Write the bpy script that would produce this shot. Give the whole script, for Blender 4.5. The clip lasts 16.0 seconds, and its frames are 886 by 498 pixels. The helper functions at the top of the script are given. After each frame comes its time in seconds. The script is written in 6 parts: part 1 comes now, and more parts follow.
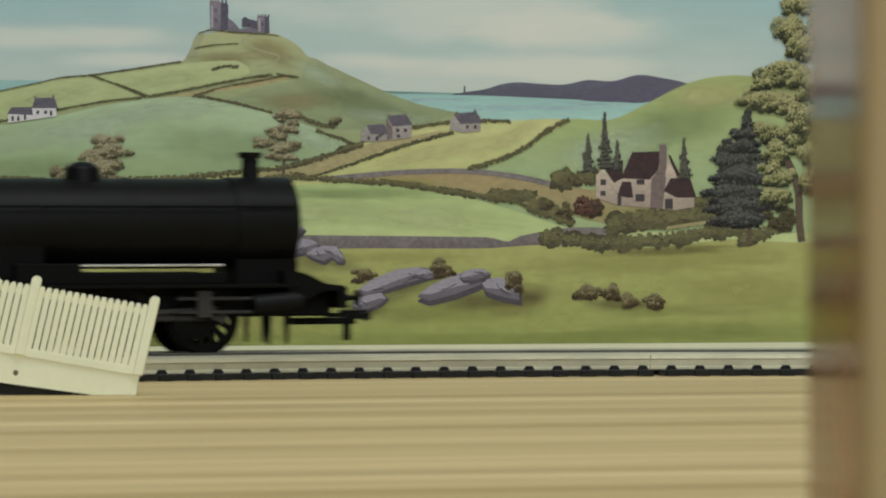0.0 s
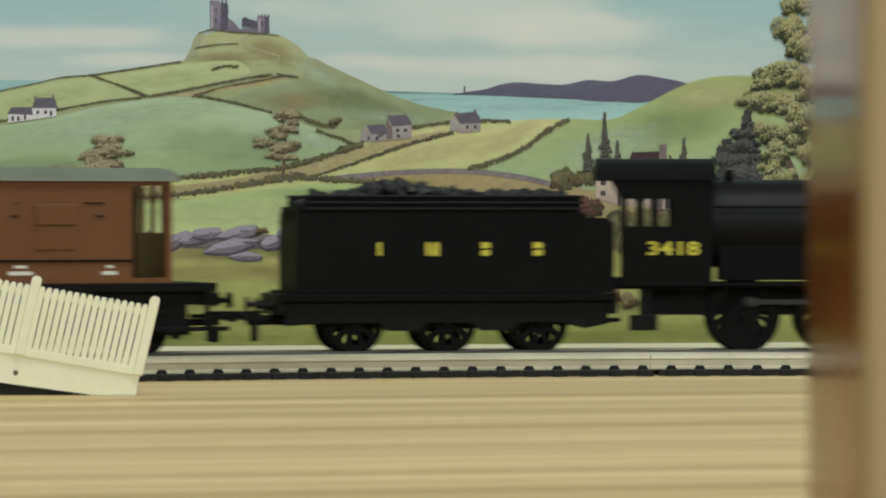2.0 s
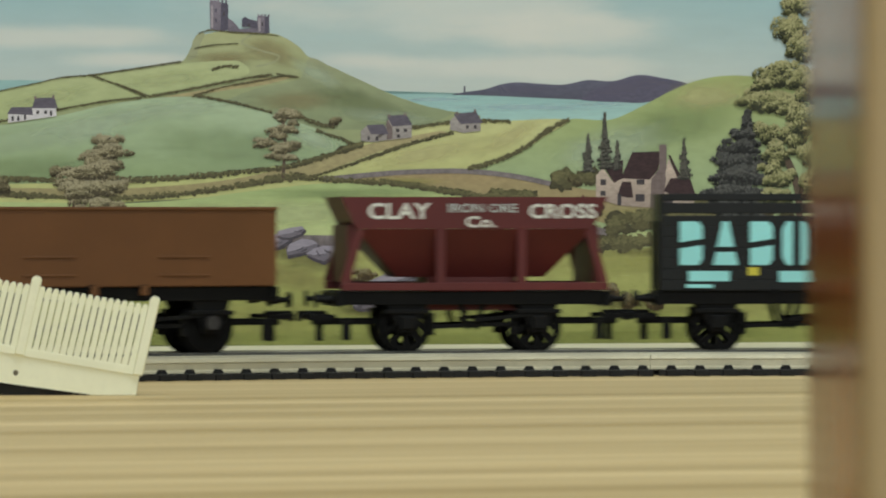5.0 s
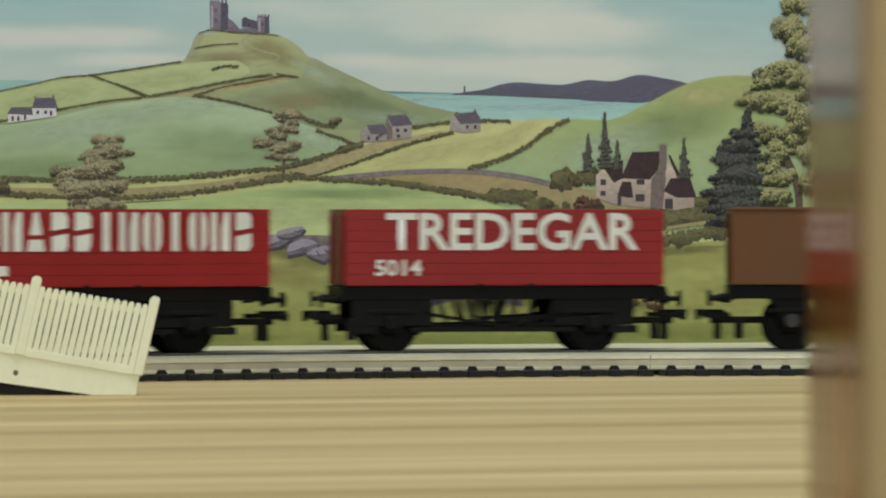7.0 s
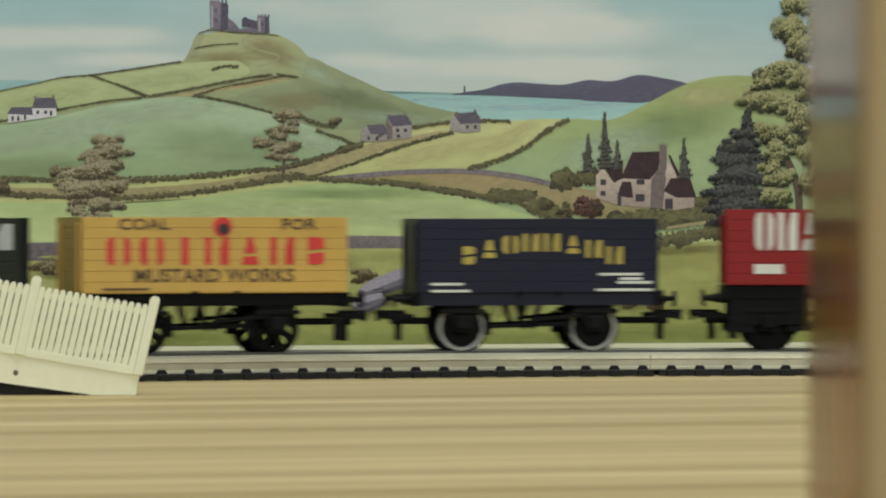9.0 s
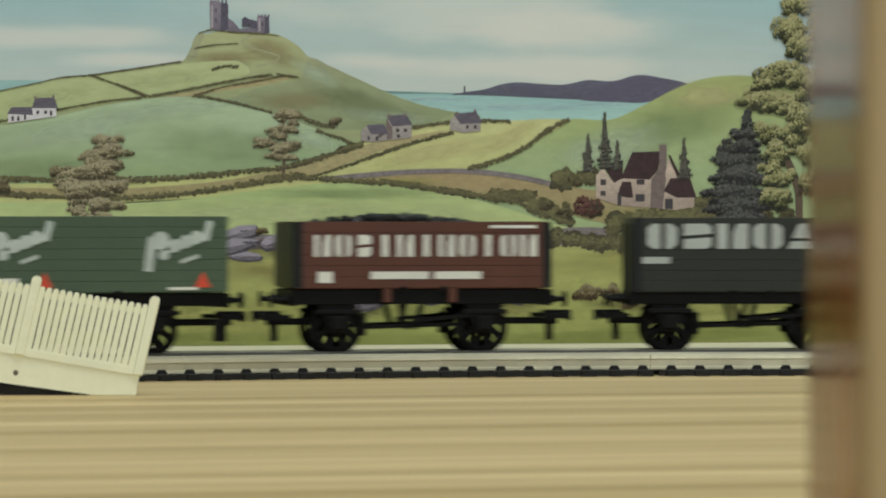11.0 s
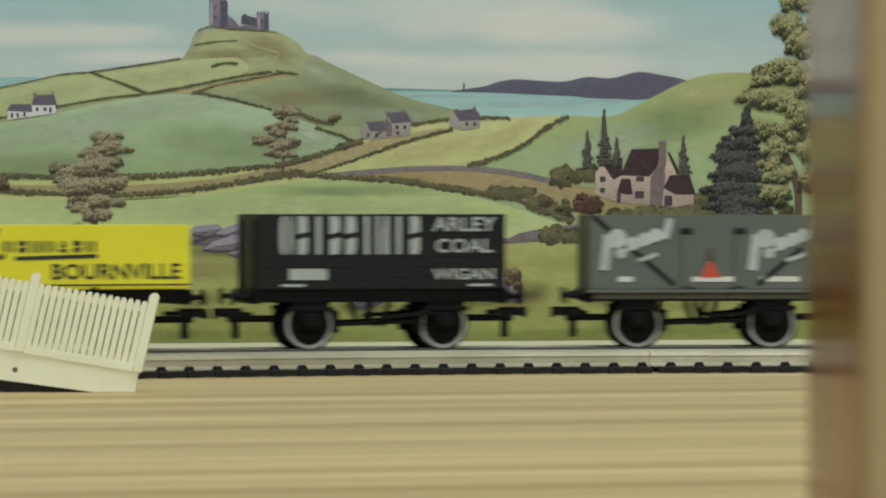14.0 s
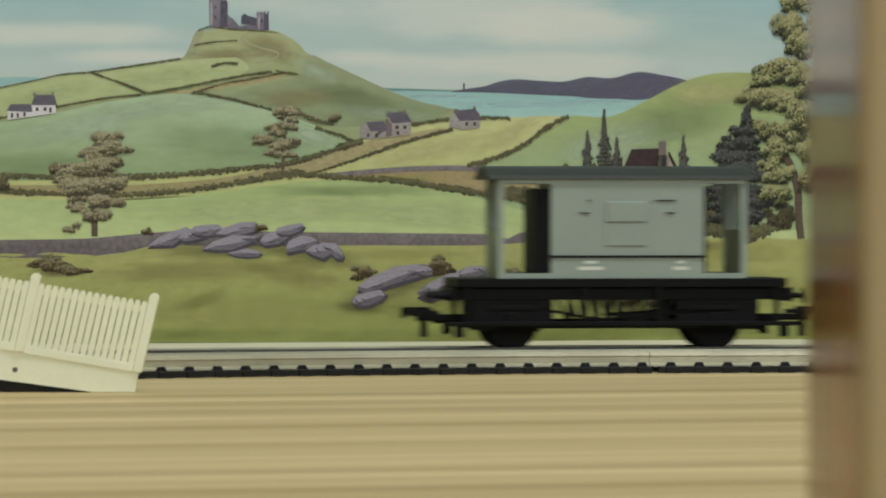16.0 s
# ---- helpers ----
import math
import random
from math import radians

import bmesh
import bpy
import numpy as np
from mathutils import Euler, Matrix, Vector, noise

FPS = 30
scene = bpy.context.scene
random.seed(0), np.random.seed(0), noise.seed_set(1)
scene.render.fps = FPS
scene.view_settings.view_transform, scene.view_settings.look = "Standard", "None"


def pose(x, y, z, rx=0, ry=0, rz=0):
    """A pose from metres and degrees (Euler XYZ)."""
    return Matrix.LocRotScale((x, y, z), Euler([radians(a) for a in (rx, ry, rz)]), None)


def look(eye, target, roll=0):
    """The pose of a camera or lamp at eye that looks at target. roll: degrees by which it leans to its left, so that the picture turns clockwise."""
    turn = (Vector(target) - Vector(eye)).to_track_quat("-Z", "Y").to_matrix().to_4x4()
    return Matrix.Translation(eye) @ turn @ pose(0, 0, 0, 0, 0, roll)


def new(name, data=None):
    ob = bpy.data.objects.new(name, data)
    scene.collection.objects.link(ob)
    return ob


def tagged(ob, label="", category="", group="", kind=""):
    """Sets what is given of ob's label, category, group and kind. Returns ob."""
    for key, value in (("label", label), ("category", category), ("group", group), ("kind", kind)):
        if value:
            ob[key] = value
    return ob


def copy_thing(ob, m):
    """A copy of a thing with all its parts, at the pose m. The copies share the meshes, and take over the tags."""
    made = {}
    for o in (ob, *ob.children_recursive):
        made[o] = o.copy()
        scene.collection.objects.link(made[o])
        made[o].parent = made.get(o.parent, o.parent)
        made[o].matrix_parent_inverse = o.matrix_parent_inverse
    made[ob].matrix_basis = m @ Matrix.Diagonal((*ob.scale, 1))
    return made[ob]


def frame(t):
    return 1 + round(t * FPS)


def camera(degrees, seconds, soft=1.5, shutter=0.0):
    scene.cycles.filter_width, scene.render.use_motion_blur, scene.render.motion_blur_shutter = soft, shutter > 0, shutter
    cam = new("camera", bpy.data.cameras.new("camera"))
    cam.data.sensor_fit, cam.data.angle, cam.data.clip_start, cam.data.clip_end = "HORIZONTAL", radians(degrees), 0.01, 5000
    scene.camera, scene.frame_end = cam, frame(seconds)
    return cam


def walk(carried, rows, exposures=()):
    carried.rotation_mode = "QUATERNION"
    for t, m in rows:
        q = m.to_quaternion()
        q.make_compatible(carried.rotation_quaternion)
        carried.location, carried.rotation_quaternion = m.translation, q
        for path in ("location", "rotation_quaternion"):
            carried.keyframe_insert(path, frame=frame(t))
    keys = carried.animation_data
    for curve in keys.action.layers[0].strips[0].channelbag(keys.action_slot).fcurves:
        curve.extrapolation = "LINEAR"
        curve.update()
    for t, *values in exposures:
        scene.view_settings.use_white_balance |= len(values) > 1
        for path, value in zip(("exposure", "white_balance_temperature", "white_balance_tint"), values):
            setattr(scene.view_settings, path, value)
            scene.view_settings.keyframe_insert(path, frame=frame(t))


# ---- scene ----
MM = 0.001

# ---- camera and its way: a long lens on a stand, nudged once ----
cam = camera(12.0, 16.0, soft=2.0, shutter=0.55)
cam.data.dof.use_dof = True
cam.data.dof.focus_distance = 1.185
cam.data.dof.aperture_fstop = 110.0
EYE_Z = 0.0393
walk(cam, [
    (0.0, pose(0, 0, EYE_Z, 89.57, 0, 0)),
    (12.2, pose(0, 0, EYE_Z, 89.57, 0, 0)),
    (12.5, pose(0, 0, EYE_Z, 89.549, 0, -0.005)),
    (12.8, pose(0, 0, EYE_Z, 89.53, 0, -0.008)),
    (16.0, pose(0, 0, EYE_Z, 89.529, 0, -0.008)),
], exposures=[(0, -0.03, 6500, 10), (0.8, 0.18, 6500, 10), (3, 0.15, 6500, 10), (4, 0.12, 6500, 10), (6.5, 0.07, 6500, 10), (9, 0.05, 6500, 10), (12.5, 0.04, 6500, 10), (16, 0.0, 6500, 10)])

# ---- light: a dim room, a window behind the stand, a ceiling lamp ----
world = bpy.data.worlds.new("room_air")
scene.world = world
world.use_nodes = True
world.node_tree.nodes["Background"].inputs[0].default_value = (0.55, 0.6, 0.55, 1)
world.node_tree.nodes["Background"].inputs[1].default_value = 0.1


def area(name, m, sx, sy, watts, colour):
    lamp = bpy.data.lights.new(name, "AREA")
    lamp.shape, lamp.size, lamp.size_y, lamp.energy, lamp.color = "RECTANGLE", sx, sy, watts, colour
    ob = new(name, lamp)
    ob.matrix_world = m
    return ob


area("window_light", look((0.55, -1.52, 1.0), (0.05, 1.2, 0.0)), 1.3, 0.9, 22, (0.86, 0.96, 1.0))
area("ceiling_light_glow", look((0.2, 0.45, 1.52), (0.2, 0.46, 0)), 0.9, 0.5, 17, (0.90, 0.97, 0.96))


# ---- materials ----
def lin(r, g, b, k=1.0):
    f = lambda v: ((v / 255 + 0.055) / 1.055) ** 2.4 if v > 10 else v / 255 / 12.92
    k = k if isinstance(k, tuple) else (k, k, k)
    return (min(f(r) * k[0], 0.9), min(f(g) * k[1], 0.9), min(f(b) * k[2], 0.9), 1)


def surface(name, colour, rough=0.5, metal=0.0, vary=0.15, grain=600.0, stain=60.0, bump=0.1, second=None, stretch=(1, 1, 1), coat=0.0, spec=0.5):
    """Colour varied at two sizes (grain and stain, per metre), roughness varied, fine relief."""
    m = bpy.data.materials.new(name)
    m.use_nodes = True
    n, l = m.node_tree.nodes, m.node_tree.links
    b = n["Principled BSDF"]
    tc, mp = n.new("ShaderNodeTexCoord"), n.new("ShaderNodeMapping")
    mp.inputs["Scale"].default_value = stretch
    l.new(tc.outputs["Object"], mp.inputs[0])
    fine, coarse = n.new("ShaderNodeTexNoise"), n.new("ShaderNodeTexNoise")
    for node, scale in ((fine, grain), (coarse, stain)):
        node.inputs["Scale"].default_value = scale
        node.inputs["Detail"].default_value = 4
        l.new(mp.outputs[0], node.inputs["Vector"])
    dark = tuple(c * (1 - vary) for c in colour[:3]) + (1,)
    light = second or tuple(min(1, c * (1 + vary)) for c in colour[:3]) + (1,)
    mix1, mix2 = n.new("ShaderNodeMix"), n.new("ShaderNodeMix")
    for mx in (mix1, mix2):
        mx.data_type = "RGBA"
    r1 = n.new("ShaderNodeMapRange")
    r1.inputs[1].default_value, r1.inputs[2].default_value = 0.35, 0.65
    l.new(coarse.outputs[0], r1.inputs[0])
    l.new(r1.outputs[0], mix1.inputs[0])
    mix1.inputs[6].default_value, mix1.inputs[7].default_value = dark, light
    l.new(mix1.outputs[2], mix2.inputs[6])
    mix2.inputs[7].default_value = tuple(c * (1 - vary * 1.3) for c in colour[:3]) + (1,)
    r2 = n.new("ShaderNodeMapRange")
    r2.inputs[1].default_value, r2.inputs[2].default_value, r2.inputs[4].default_value = 0.5, 0.75, 0.6
    l.new(fine.outputs[0], r2.inputs[0])
    l.new(r2.outputs[0], mix2.inputs[0])
    l.new(mix2.outputs[2], b.inputs["Base Color"])
    r3 = n.new("ShaderNodeMapRange")
    r3.inputs[3].default_value, r3.inputs[4].default_value = max(0.02, rough - 0.08), min(1, rough + 0.08)
    l.new(coarse.outputs[0], r3.inputs[0])
    l.new(r3.outputs[0], b.inputs["Roughness"])
    b.inputs["Metallic"].default_value = metal
    b.inputs["Coat Weight"].default_value = coat
    b.inputs["Specular IOR Level"].default_value = spec
    if bump:
        bp = n.new("ShaderNodeBump")
        bp.inputs["Strength"].default_value, bp.inputs["Distance"].default_value = bump, 0.0003
        l.new(fine.outputs[0], bp.inputs["Height"])
        l.new(bp.outputs[0], b.inputs["Normal"])
    return m


def paint(name, top, low, z_top=0, z_low=0, vary=0.07, stain=22.0, stretch=(1, 1, 2.2), wander=1.3):
    """Printed poster ink: one colour running into another up the sheet, with brush marks."""
    m = bpy.data.materials.new(name)
    m.use_nodes = True
    n, l = m.node_tree.nodes, m.node_tree.links
    b = n["Principled BSDF"]
    b.inputs["Roughness"].default_value = 0.62
    b.inputs["Specular IOR Level"].default_value = 0.3
    tc, sep, mp = n.new("ShaderNodeTexCoord"), n.new("ShaderNodeSeparateXYZ"), n.new("ShaderNodeMapping")
    l.new(tc.outputs["Object"], sep.inputs[0])
    mp.inputs["Scale"].default_value = stretch
    l.new(tc.outputs["Object"], mp.inputs[0])
    soft, brush = n.new("ShaderNodeTexNoise"), n.new("ShaderNodeTexNoise")
    for node, scale, detail in ((soft, stain, 3), (brush, stain * 11, 5)):
        node.inputs["Scale"].default_value, node.inputs["Detail"].default_value = scale, detail
        l.new(mp.outputs[0], node.inputs["Vector"])
    r = n.new("ShaderNodeMapRange")
    r.inputs[1].default_value, r.inputs[2].default_value = z_low, z_top if z_top != z_low else z_low + 1
    l.new(sep.outputs[2], r.inputs[0])
    jit = n.new("ShaderNodeMath")
    jit.operation = "MULTIPLY_ADD"
    l.new(soft.outputs[0], jit.inputs[0])
    jit.inputs[1].default_value = wander
    add = n.new("ShaderNodeMath")
    add.operation, add.inputs[1].default_value = "SUBTRACT", wander / 2
    l.new(r.outputs[0], add.inputs[0])
    l.new(add.outputs[0], jit.inputs[2])
    cl = n.new("ShaderNodeClamp")
    l.new(jit.outputs[0], cl.inputs[0])
    mx, mb = n.new("ShaderNodeMix"), n.new("ShaderNodeMix")
    mx.data_type = mb.data_type = "RGBA"
    mb.blend_type = "MULTIPLY"
    mx.inputs[6].default_value, mx.inputs[7].default_value = low, top
    l.new(cl.outputs[0], mx.inputs[0])
    l.new(mx.outputs[2], mb.inputs[6])
    rb = n.new("ShaderNodeMapRange")
    rb.inputs[1].default_value, rb.inputs[2].default_value = 0.3, 0.7
    rb.inputs[3].default_value, rb.inputs[4].default_value = 1 - vary * 1.6, 1 + vary * 0.5
    l.new(brush.outputs[0], rb.inputs[0])
    cc = n.new("ShaderNodeCombineColor")
    for i in range(3):
        l.new(rb.outputs[0], cc.inputs[i])
    l.new(cc.outputs[0], mb.inputs[7])
    mb.inputs[0].default_value = 1.0
    l.new(mb.outputs[2], b.inputs["Base Color"])
    return m


# ---- builders, in millimetres ----
def part(name, bm, material, parent=None, label="", smooth=False):
    """Links a bmesh as one mesh object under a thing or a part."""
    bmesh.ops.recalc_face_normals(bm, faces=bm.faces)
    bm.transform(Matrix.Scale(MM, 4))
    me = bpy.data.meshes.new(name)
    bm.to_mesh(me)
    bm.free()
    me.materials.append(material)
    if smooth:
        me.shade_smooth()
        me.set_sharp_from_angle(angle=radians(35))
    ob = new(name, me)
    if parent:
        ob.parent = parent
    return tagged(ob, label)


def shared(name, me, parent, m):
    ob = new(name, me)
    ob.parent, ob.matrix_local = parent, m
    return ob


def thing(name, label, category, group="", kind=""):
    return tagged(new(name), label, category, group, kind)


def box(bm, x0, x1, y0, y1, z0, z1, bevel=0.0):
    v = bmesh.ops.create_cube(bm, size=1)["verts"]
    bmesh.ops.transform(bm, matrix=Matrix.Translation(((x0 + x1) / 2, (y0 + y1) / 2, (z0 + z1) / 2)) @ Matrix.Diagonal((x1 - x0, y1 - y0, z1 - z0, 1)), verts=v)
    if bevel:
        e = list({e for q in v for e in q.link_edges})
        bmesh.ops.bevel(bm, geom=e, offset=bevel, segments=2, affect="EDGES", profile=0.5)
    return bm


def cube(*a, **k):
    return box(bmesh.new(), *a, **k)


def rod(bm, a, b, r, seg=12, r2=None):
    a, b = Vector(a), Vector(b)
    d = b - a
    m = Matrix.Translation((a + b) / 2) @ d.to_track_quat("Z", "Y").to_matrix().to_4x4()
    bmesh.ops.create_cone(bm, cap_ends=True, segments=seg, radius1=r, radius2=r if r2 is None else r2, depth=d.length, matrix=m)
    return bm


def prism(bm, outline, y0, y1):
    """An outline in x and z, drawn out from y0 to y1."""
    f = bm.faces.new([bm.verts.new((x, y0, z)) for x, z in outline])
    g = bmesh.ops.extrude_face_region(bm, geom=[f])["geom"]
    bmesh.ops.translate(bm, vec=(0, y1 - y0, 0), verts=[q for q in g if isinstance(q, bmesh.types.BMVert)])
    return bm


def bar(bm, p, q, w, y0, y1):
    """A flat bar between two x, z points."""
    (x0, z0), (x1, z1) = p, q
    k = w / 2 / math.hypot(x1 - x0, z1 - z0)
    nx, nz = -(z1 - z0) * k, (x1 - x0) * k
    return prism(bm, [(x0 + nx, z0 + nz), (x0 - nx, z0 - nz), (x1 - nx, z1 - nz), (x1 + nx, z1 + nz)], y0, y1)


def lettering(body, x0, x1, z0, z1, y, material, parent, label="painted lettering"):
    """Thin painted words, fitted into x0..x1, z0..z1 on a face at y that looks to -y."""
    cu = bpy.data.curves.new("lettering", "FONT")
    cu.body, cu.resolution_u, cu.offset = body, 3, 0.022
    tmp = bpy.data.objects.new("lettering", cu)
    scene.collection.objects.link(tmp)
    bpy.context.view_layer.update()
    me = bpy.data.meshes.new_from_object(tmp.evaluated_get(bpy.context.evaluated_depsgraph_get()))
    bpy.data.objects.remove(tmp)
    bm = bmesh.new()
    bm.from_mesh(me)
    bpy.data.meshes.remove(me)
    xs, ys = [v.co.x for v in bm.verts], [v.co.y for v in bm.verts]
    ax, az = (x1 - x0) / (max(xs) - min(xs)), (z1 - z0) / (max(ys) - min(ys))
    for v in bm.verts:
        v.co = Vector((x0 + (v.co.x - min(xs)) * ax, y, z0 + (v.co.y - min(ys)) * az))
    return part("lettering", bm, material, parent, label)


def blocks(kinds, x0, x1, z0, z1, y, material, parent, label="painted company mark as plain shapes", arch=0.0, weight=1.0, name="painted_shape"):
    """A trade mark as a row of plain clipped blocks, wedges and posts, each cut once by a slot."""
    shapes = {"n": (((0, 0), (0.34, 0), (0.34, 1), (0, 1)), ((0.5, 0), (1, 0), (1, 1), (0.66, 1), (0.5, 0.6))),
              "e": (((0.06, 0), (0.8, 0), (0.96, 0.14), (0.96, 0.46), (0.06, 0.38)), ((0.06, 0.52), (0.96, 0.6), (0.96, 0.88), (0.8, 1), (0.06, 1))),
              "o": (((0.2, 0), (0.44, 0), (0.44, 1), (0.2, 1), (0.02, 0.82), (0.02, 0.18)), ((0.62, 0), (0.8, 0), (0.98, 0.18), (0.98, 0.82), (0.8, 1), (0.62, 1))),
              "i": (((0.3, 0), (0.72, 0), (0.72, 1), (0.3, 1)),),
              "a": (((0, 0), (1, 0), (0.88, 0.3), (0.12, 0.3)), ((0.16, 0.42), (0.84, 0.42), (0.64, 1), (0.36, 1)))}
    n, w, h = len(kinds), (x1 - x0) / len(kinds), z1 - z0
    for i, k in enumerate(kinds):
        dz = arch * (1 - ((i + 0.5) / n * 2 - 1) ** 2) - arch
        bm = bmesh.new()
        for outline in shapes[k]:
            mid = sum(p for p, q in outline) / len(outline)
            prism(bm, [(x0 + w * (i + 0.06 + 0.88 * (mid + (p - mid) * weight)), z0 + dz + h * q) for p, q in outline], y - 0.05, y + 0.05)
        part(name, bm, material, parent, label)


# ---- the place: board, two curved tracks, room ----
RAIL_Z = 3.3
ARC_R, HEAD0 = 550.0, radians(11.0)
S_LEFT, S_RIGHT = -150.0, 130.0
PX = 6.6
ORIGIN = (0.0, 1146.0)


def along(s, off=0.0):
    """Place and heading of the running line at s mm (0 before the lens), off mm to its far side: an arc that opens into straights."""
    def run(q):
        a = HEAD0 - q / ARC_R
        return (ORIGIN[0] + ARC_R * (math.sin(HEAD0) - math.sin(a)), ORIGIN[1] + ARC_R * (math.cos(a) - math.cos(HEAD0)), a)
    q = min(max(s, S_LEFT), S_RIGHT)
    x, y, a = run(q)
    x, y = x + (s - q) * math.cos(a), y + (s - q) * math.sin(a)
    return x - off * math.sin(a), y + off * math.cos(a), a


wood = surface("pine_board", lin(192, 164, 108), 0.55, vary=0.19, grain=140, stain=38, bump=0.25, stretch=(0.03, 1, 1), second=lin(216, 192, 142))
plaster = surface("cream_wall", (0.55, 0.53, 0.44, 1), 0.8, vary=0.05, grain=80, stain=3, bump=0.1)
ceiling_white = surface("ceiling_white", (0.75, 0.74, 0.68, 1), 0.85, vary=0.04, grain=60, stain=3)
carpet = surface("brown_carpet", (0.16, 0.12, 0.09, 1), 0.95, vary=0.25, grain=300, stain=8, bump=0.5)
# one wood for the upright in two colours: paler lit front, darker shaded side
lit_pine = surface("lit_pine_front", lin(172, 148, 106), 0.5, vary=0.1, grain=200, stain=40, bump=0.1, stretch=(1, 1, 0.08))
shaded_varnish = surface("shaded_varnished_pine", lin(150, 92, 44), 0.13, vary=0.35, grain=120, stain=22, bump=0.03, stretch=(1, 1, 1.4), spec=0.004)
steel = surface("nickel_silver_rail", (0.60, 0.56, 0.41, 1), 0.36, metal=0.4, vary=0.10, grain=500, stain=40, bump=0.05)
# rail steel coloured dark for the shade on the near running rail
shaded_steel = surface("shaded_dark_rail", (0.09, 0.09, 0.08, 1), 0.5, metal=0.5, vary=0.25, grain=500, stain=40, bump=0.05)
sleeper_black = surface("black_sleeper_plastic", (0.012, 0.0115, 0.011, 1), 0.6, vary=0.3, grain=900, stain=90, bump=0.2, spec=0.25)
cream = surface("cream_plastic", lin(250, 247, 214), 0.45, vary=0.05, grain=700, stain=50, bump=0.06)

floor = tagged(part("floor", cube(-2400, 2400, -1700, 2200, -780, -750), carpet), "brown carpeted room floor below the layout", "floor", kind="structure")
ceiling = tagged(part("ceiling", cube(-2400, 2400, -1700, 2200, 1560, 1600), ceiling_white), "white plaster room ceiling", "ceiling", kind="structure")
for nm, dims in (("wall_north", (-2400, 2400, 2100, 2200)), ("wall_west", (-2500, -2400, -1700, 2200)), ("wall_east", (2400, 2500, -1700, 2200))):
    tagged(part(nm, cube(*dims, -750, 1560), plaster), "plain cream painted room wall", "wall", kind="structure")
bm = cube(-2400, 2400, -1700, -1600, -750, 500)
box(bm, -2400, 2400, -1700, -1600, 1500, 1560)
box(bm, -2400, -200, -1700, -1600, 500, 1500)
box(bm, 1300, 2400, -1700, -1600, 500, 1500)
wall_south = tagged(part("wall_south", bm, plaster), "cream painted wall with a window opening", "wall", kind="structure")

# baseboard of pine strips, each its own board
PLANK_W = 118.0
board = thing("baseboard", "pale pine layout baseboard of planed boards", "baseboard", kind="structure")
for i in range(17):
    y0 = -560 + i * PLANK_W + 61
    if y0 + PLANK_W < 60:
        continue
    part("plank", cube(-2000, 2000, y0 + 0.15, y0 + PLANK_W - 0.15, -18, 0, bevel=0.4), wood, board)
part("trestle", cube(-1900, 1900, 400, 440, -750, -18.2), wood, board)
part("trestle", cube(-1900, 1900, 1200, 1240, -750, -18.2), wood, board)
board.matrix_world = Matrix.Translation((0, 1.1, 0)) @ Matrix.Rotation(radians(15), 4, "Z") @ Matrix.Translation((0, -1.1, 0))


def sweep(bm, profile, s0, s1, off, step=12.0):
    """A profile in (across, up) carried along the line."""
    rings, s = [], s0
    n = max(1, int((s1 - s0) / step))
    for i in range(n + 1):
        s = s0 + (s1 - s0) * i / n
        ring = []
        for c, z in profile:
            x, y, a = along(s, off + c)
            ring.append(bm.verts.new((x, y, z)))
        rings.append(ring)
    k = len(profile)
    for r, q in zip(rings, rings[1:]):
        for i in range(k):
            bm.faces.new((r[i], r[(i + 1) % k], q[(i + 1) % k], q[i]))
    bm.faces.new(rings[0]), bm.faces.new(rings[-1])
    return bm


TALL = [(-1.3, 1.6), (-1.3, 2.1), (-0.3, 2.4), (-0.3, 3.95), (-1.1, 4.2), (-1.05, 5.1), (-0.9, 5.2), (0.9, 5.2), (1.05, 5.1), (1.1, 4.2), (0.3, 3.95), (0.3, 2.4), (1.3, 2.1), (1.3, 1.6)]
RAIL = [(-1.15, 1.6), (-1.15, 2.0), (-0.35, 2.3), (-0.35, 3.2), (-0.6, 3.4), (-0.6, 4.1), (-0.5, 4.2), (0.5, 4.2), (0.6, 4.1), (0.6, 3.4), (0.35, 3.2), (0.35, 2.3), (1.15, 2.0), (1.15, 1.6)]
PITCH = 7.57
bm = bmesh.new()
box(bm, -1.9, 1.9, -15, 15, 0, 1.6, bevel=0.2)
for c in (-8.6, 8.6):
    for sgn in (-1, 1):
        q = c + sgn * 1.5
        prism(bm, [(-1.4, 1.55), (1.4, 1.55), (0.8, 2.6), (-0.8, 2.6)], min(q, q + sgn * 0.9), max(q, q + sgn * 0.9))
bm.transform(Matrix.Scale(MM, 4))
sleeper_mesh = bpy.data.meshes.new("sleeper")
bm.to_mesh(sleeper_mesh)
bm.free()
sleeper_mesh.materials.append(sleeper_black)


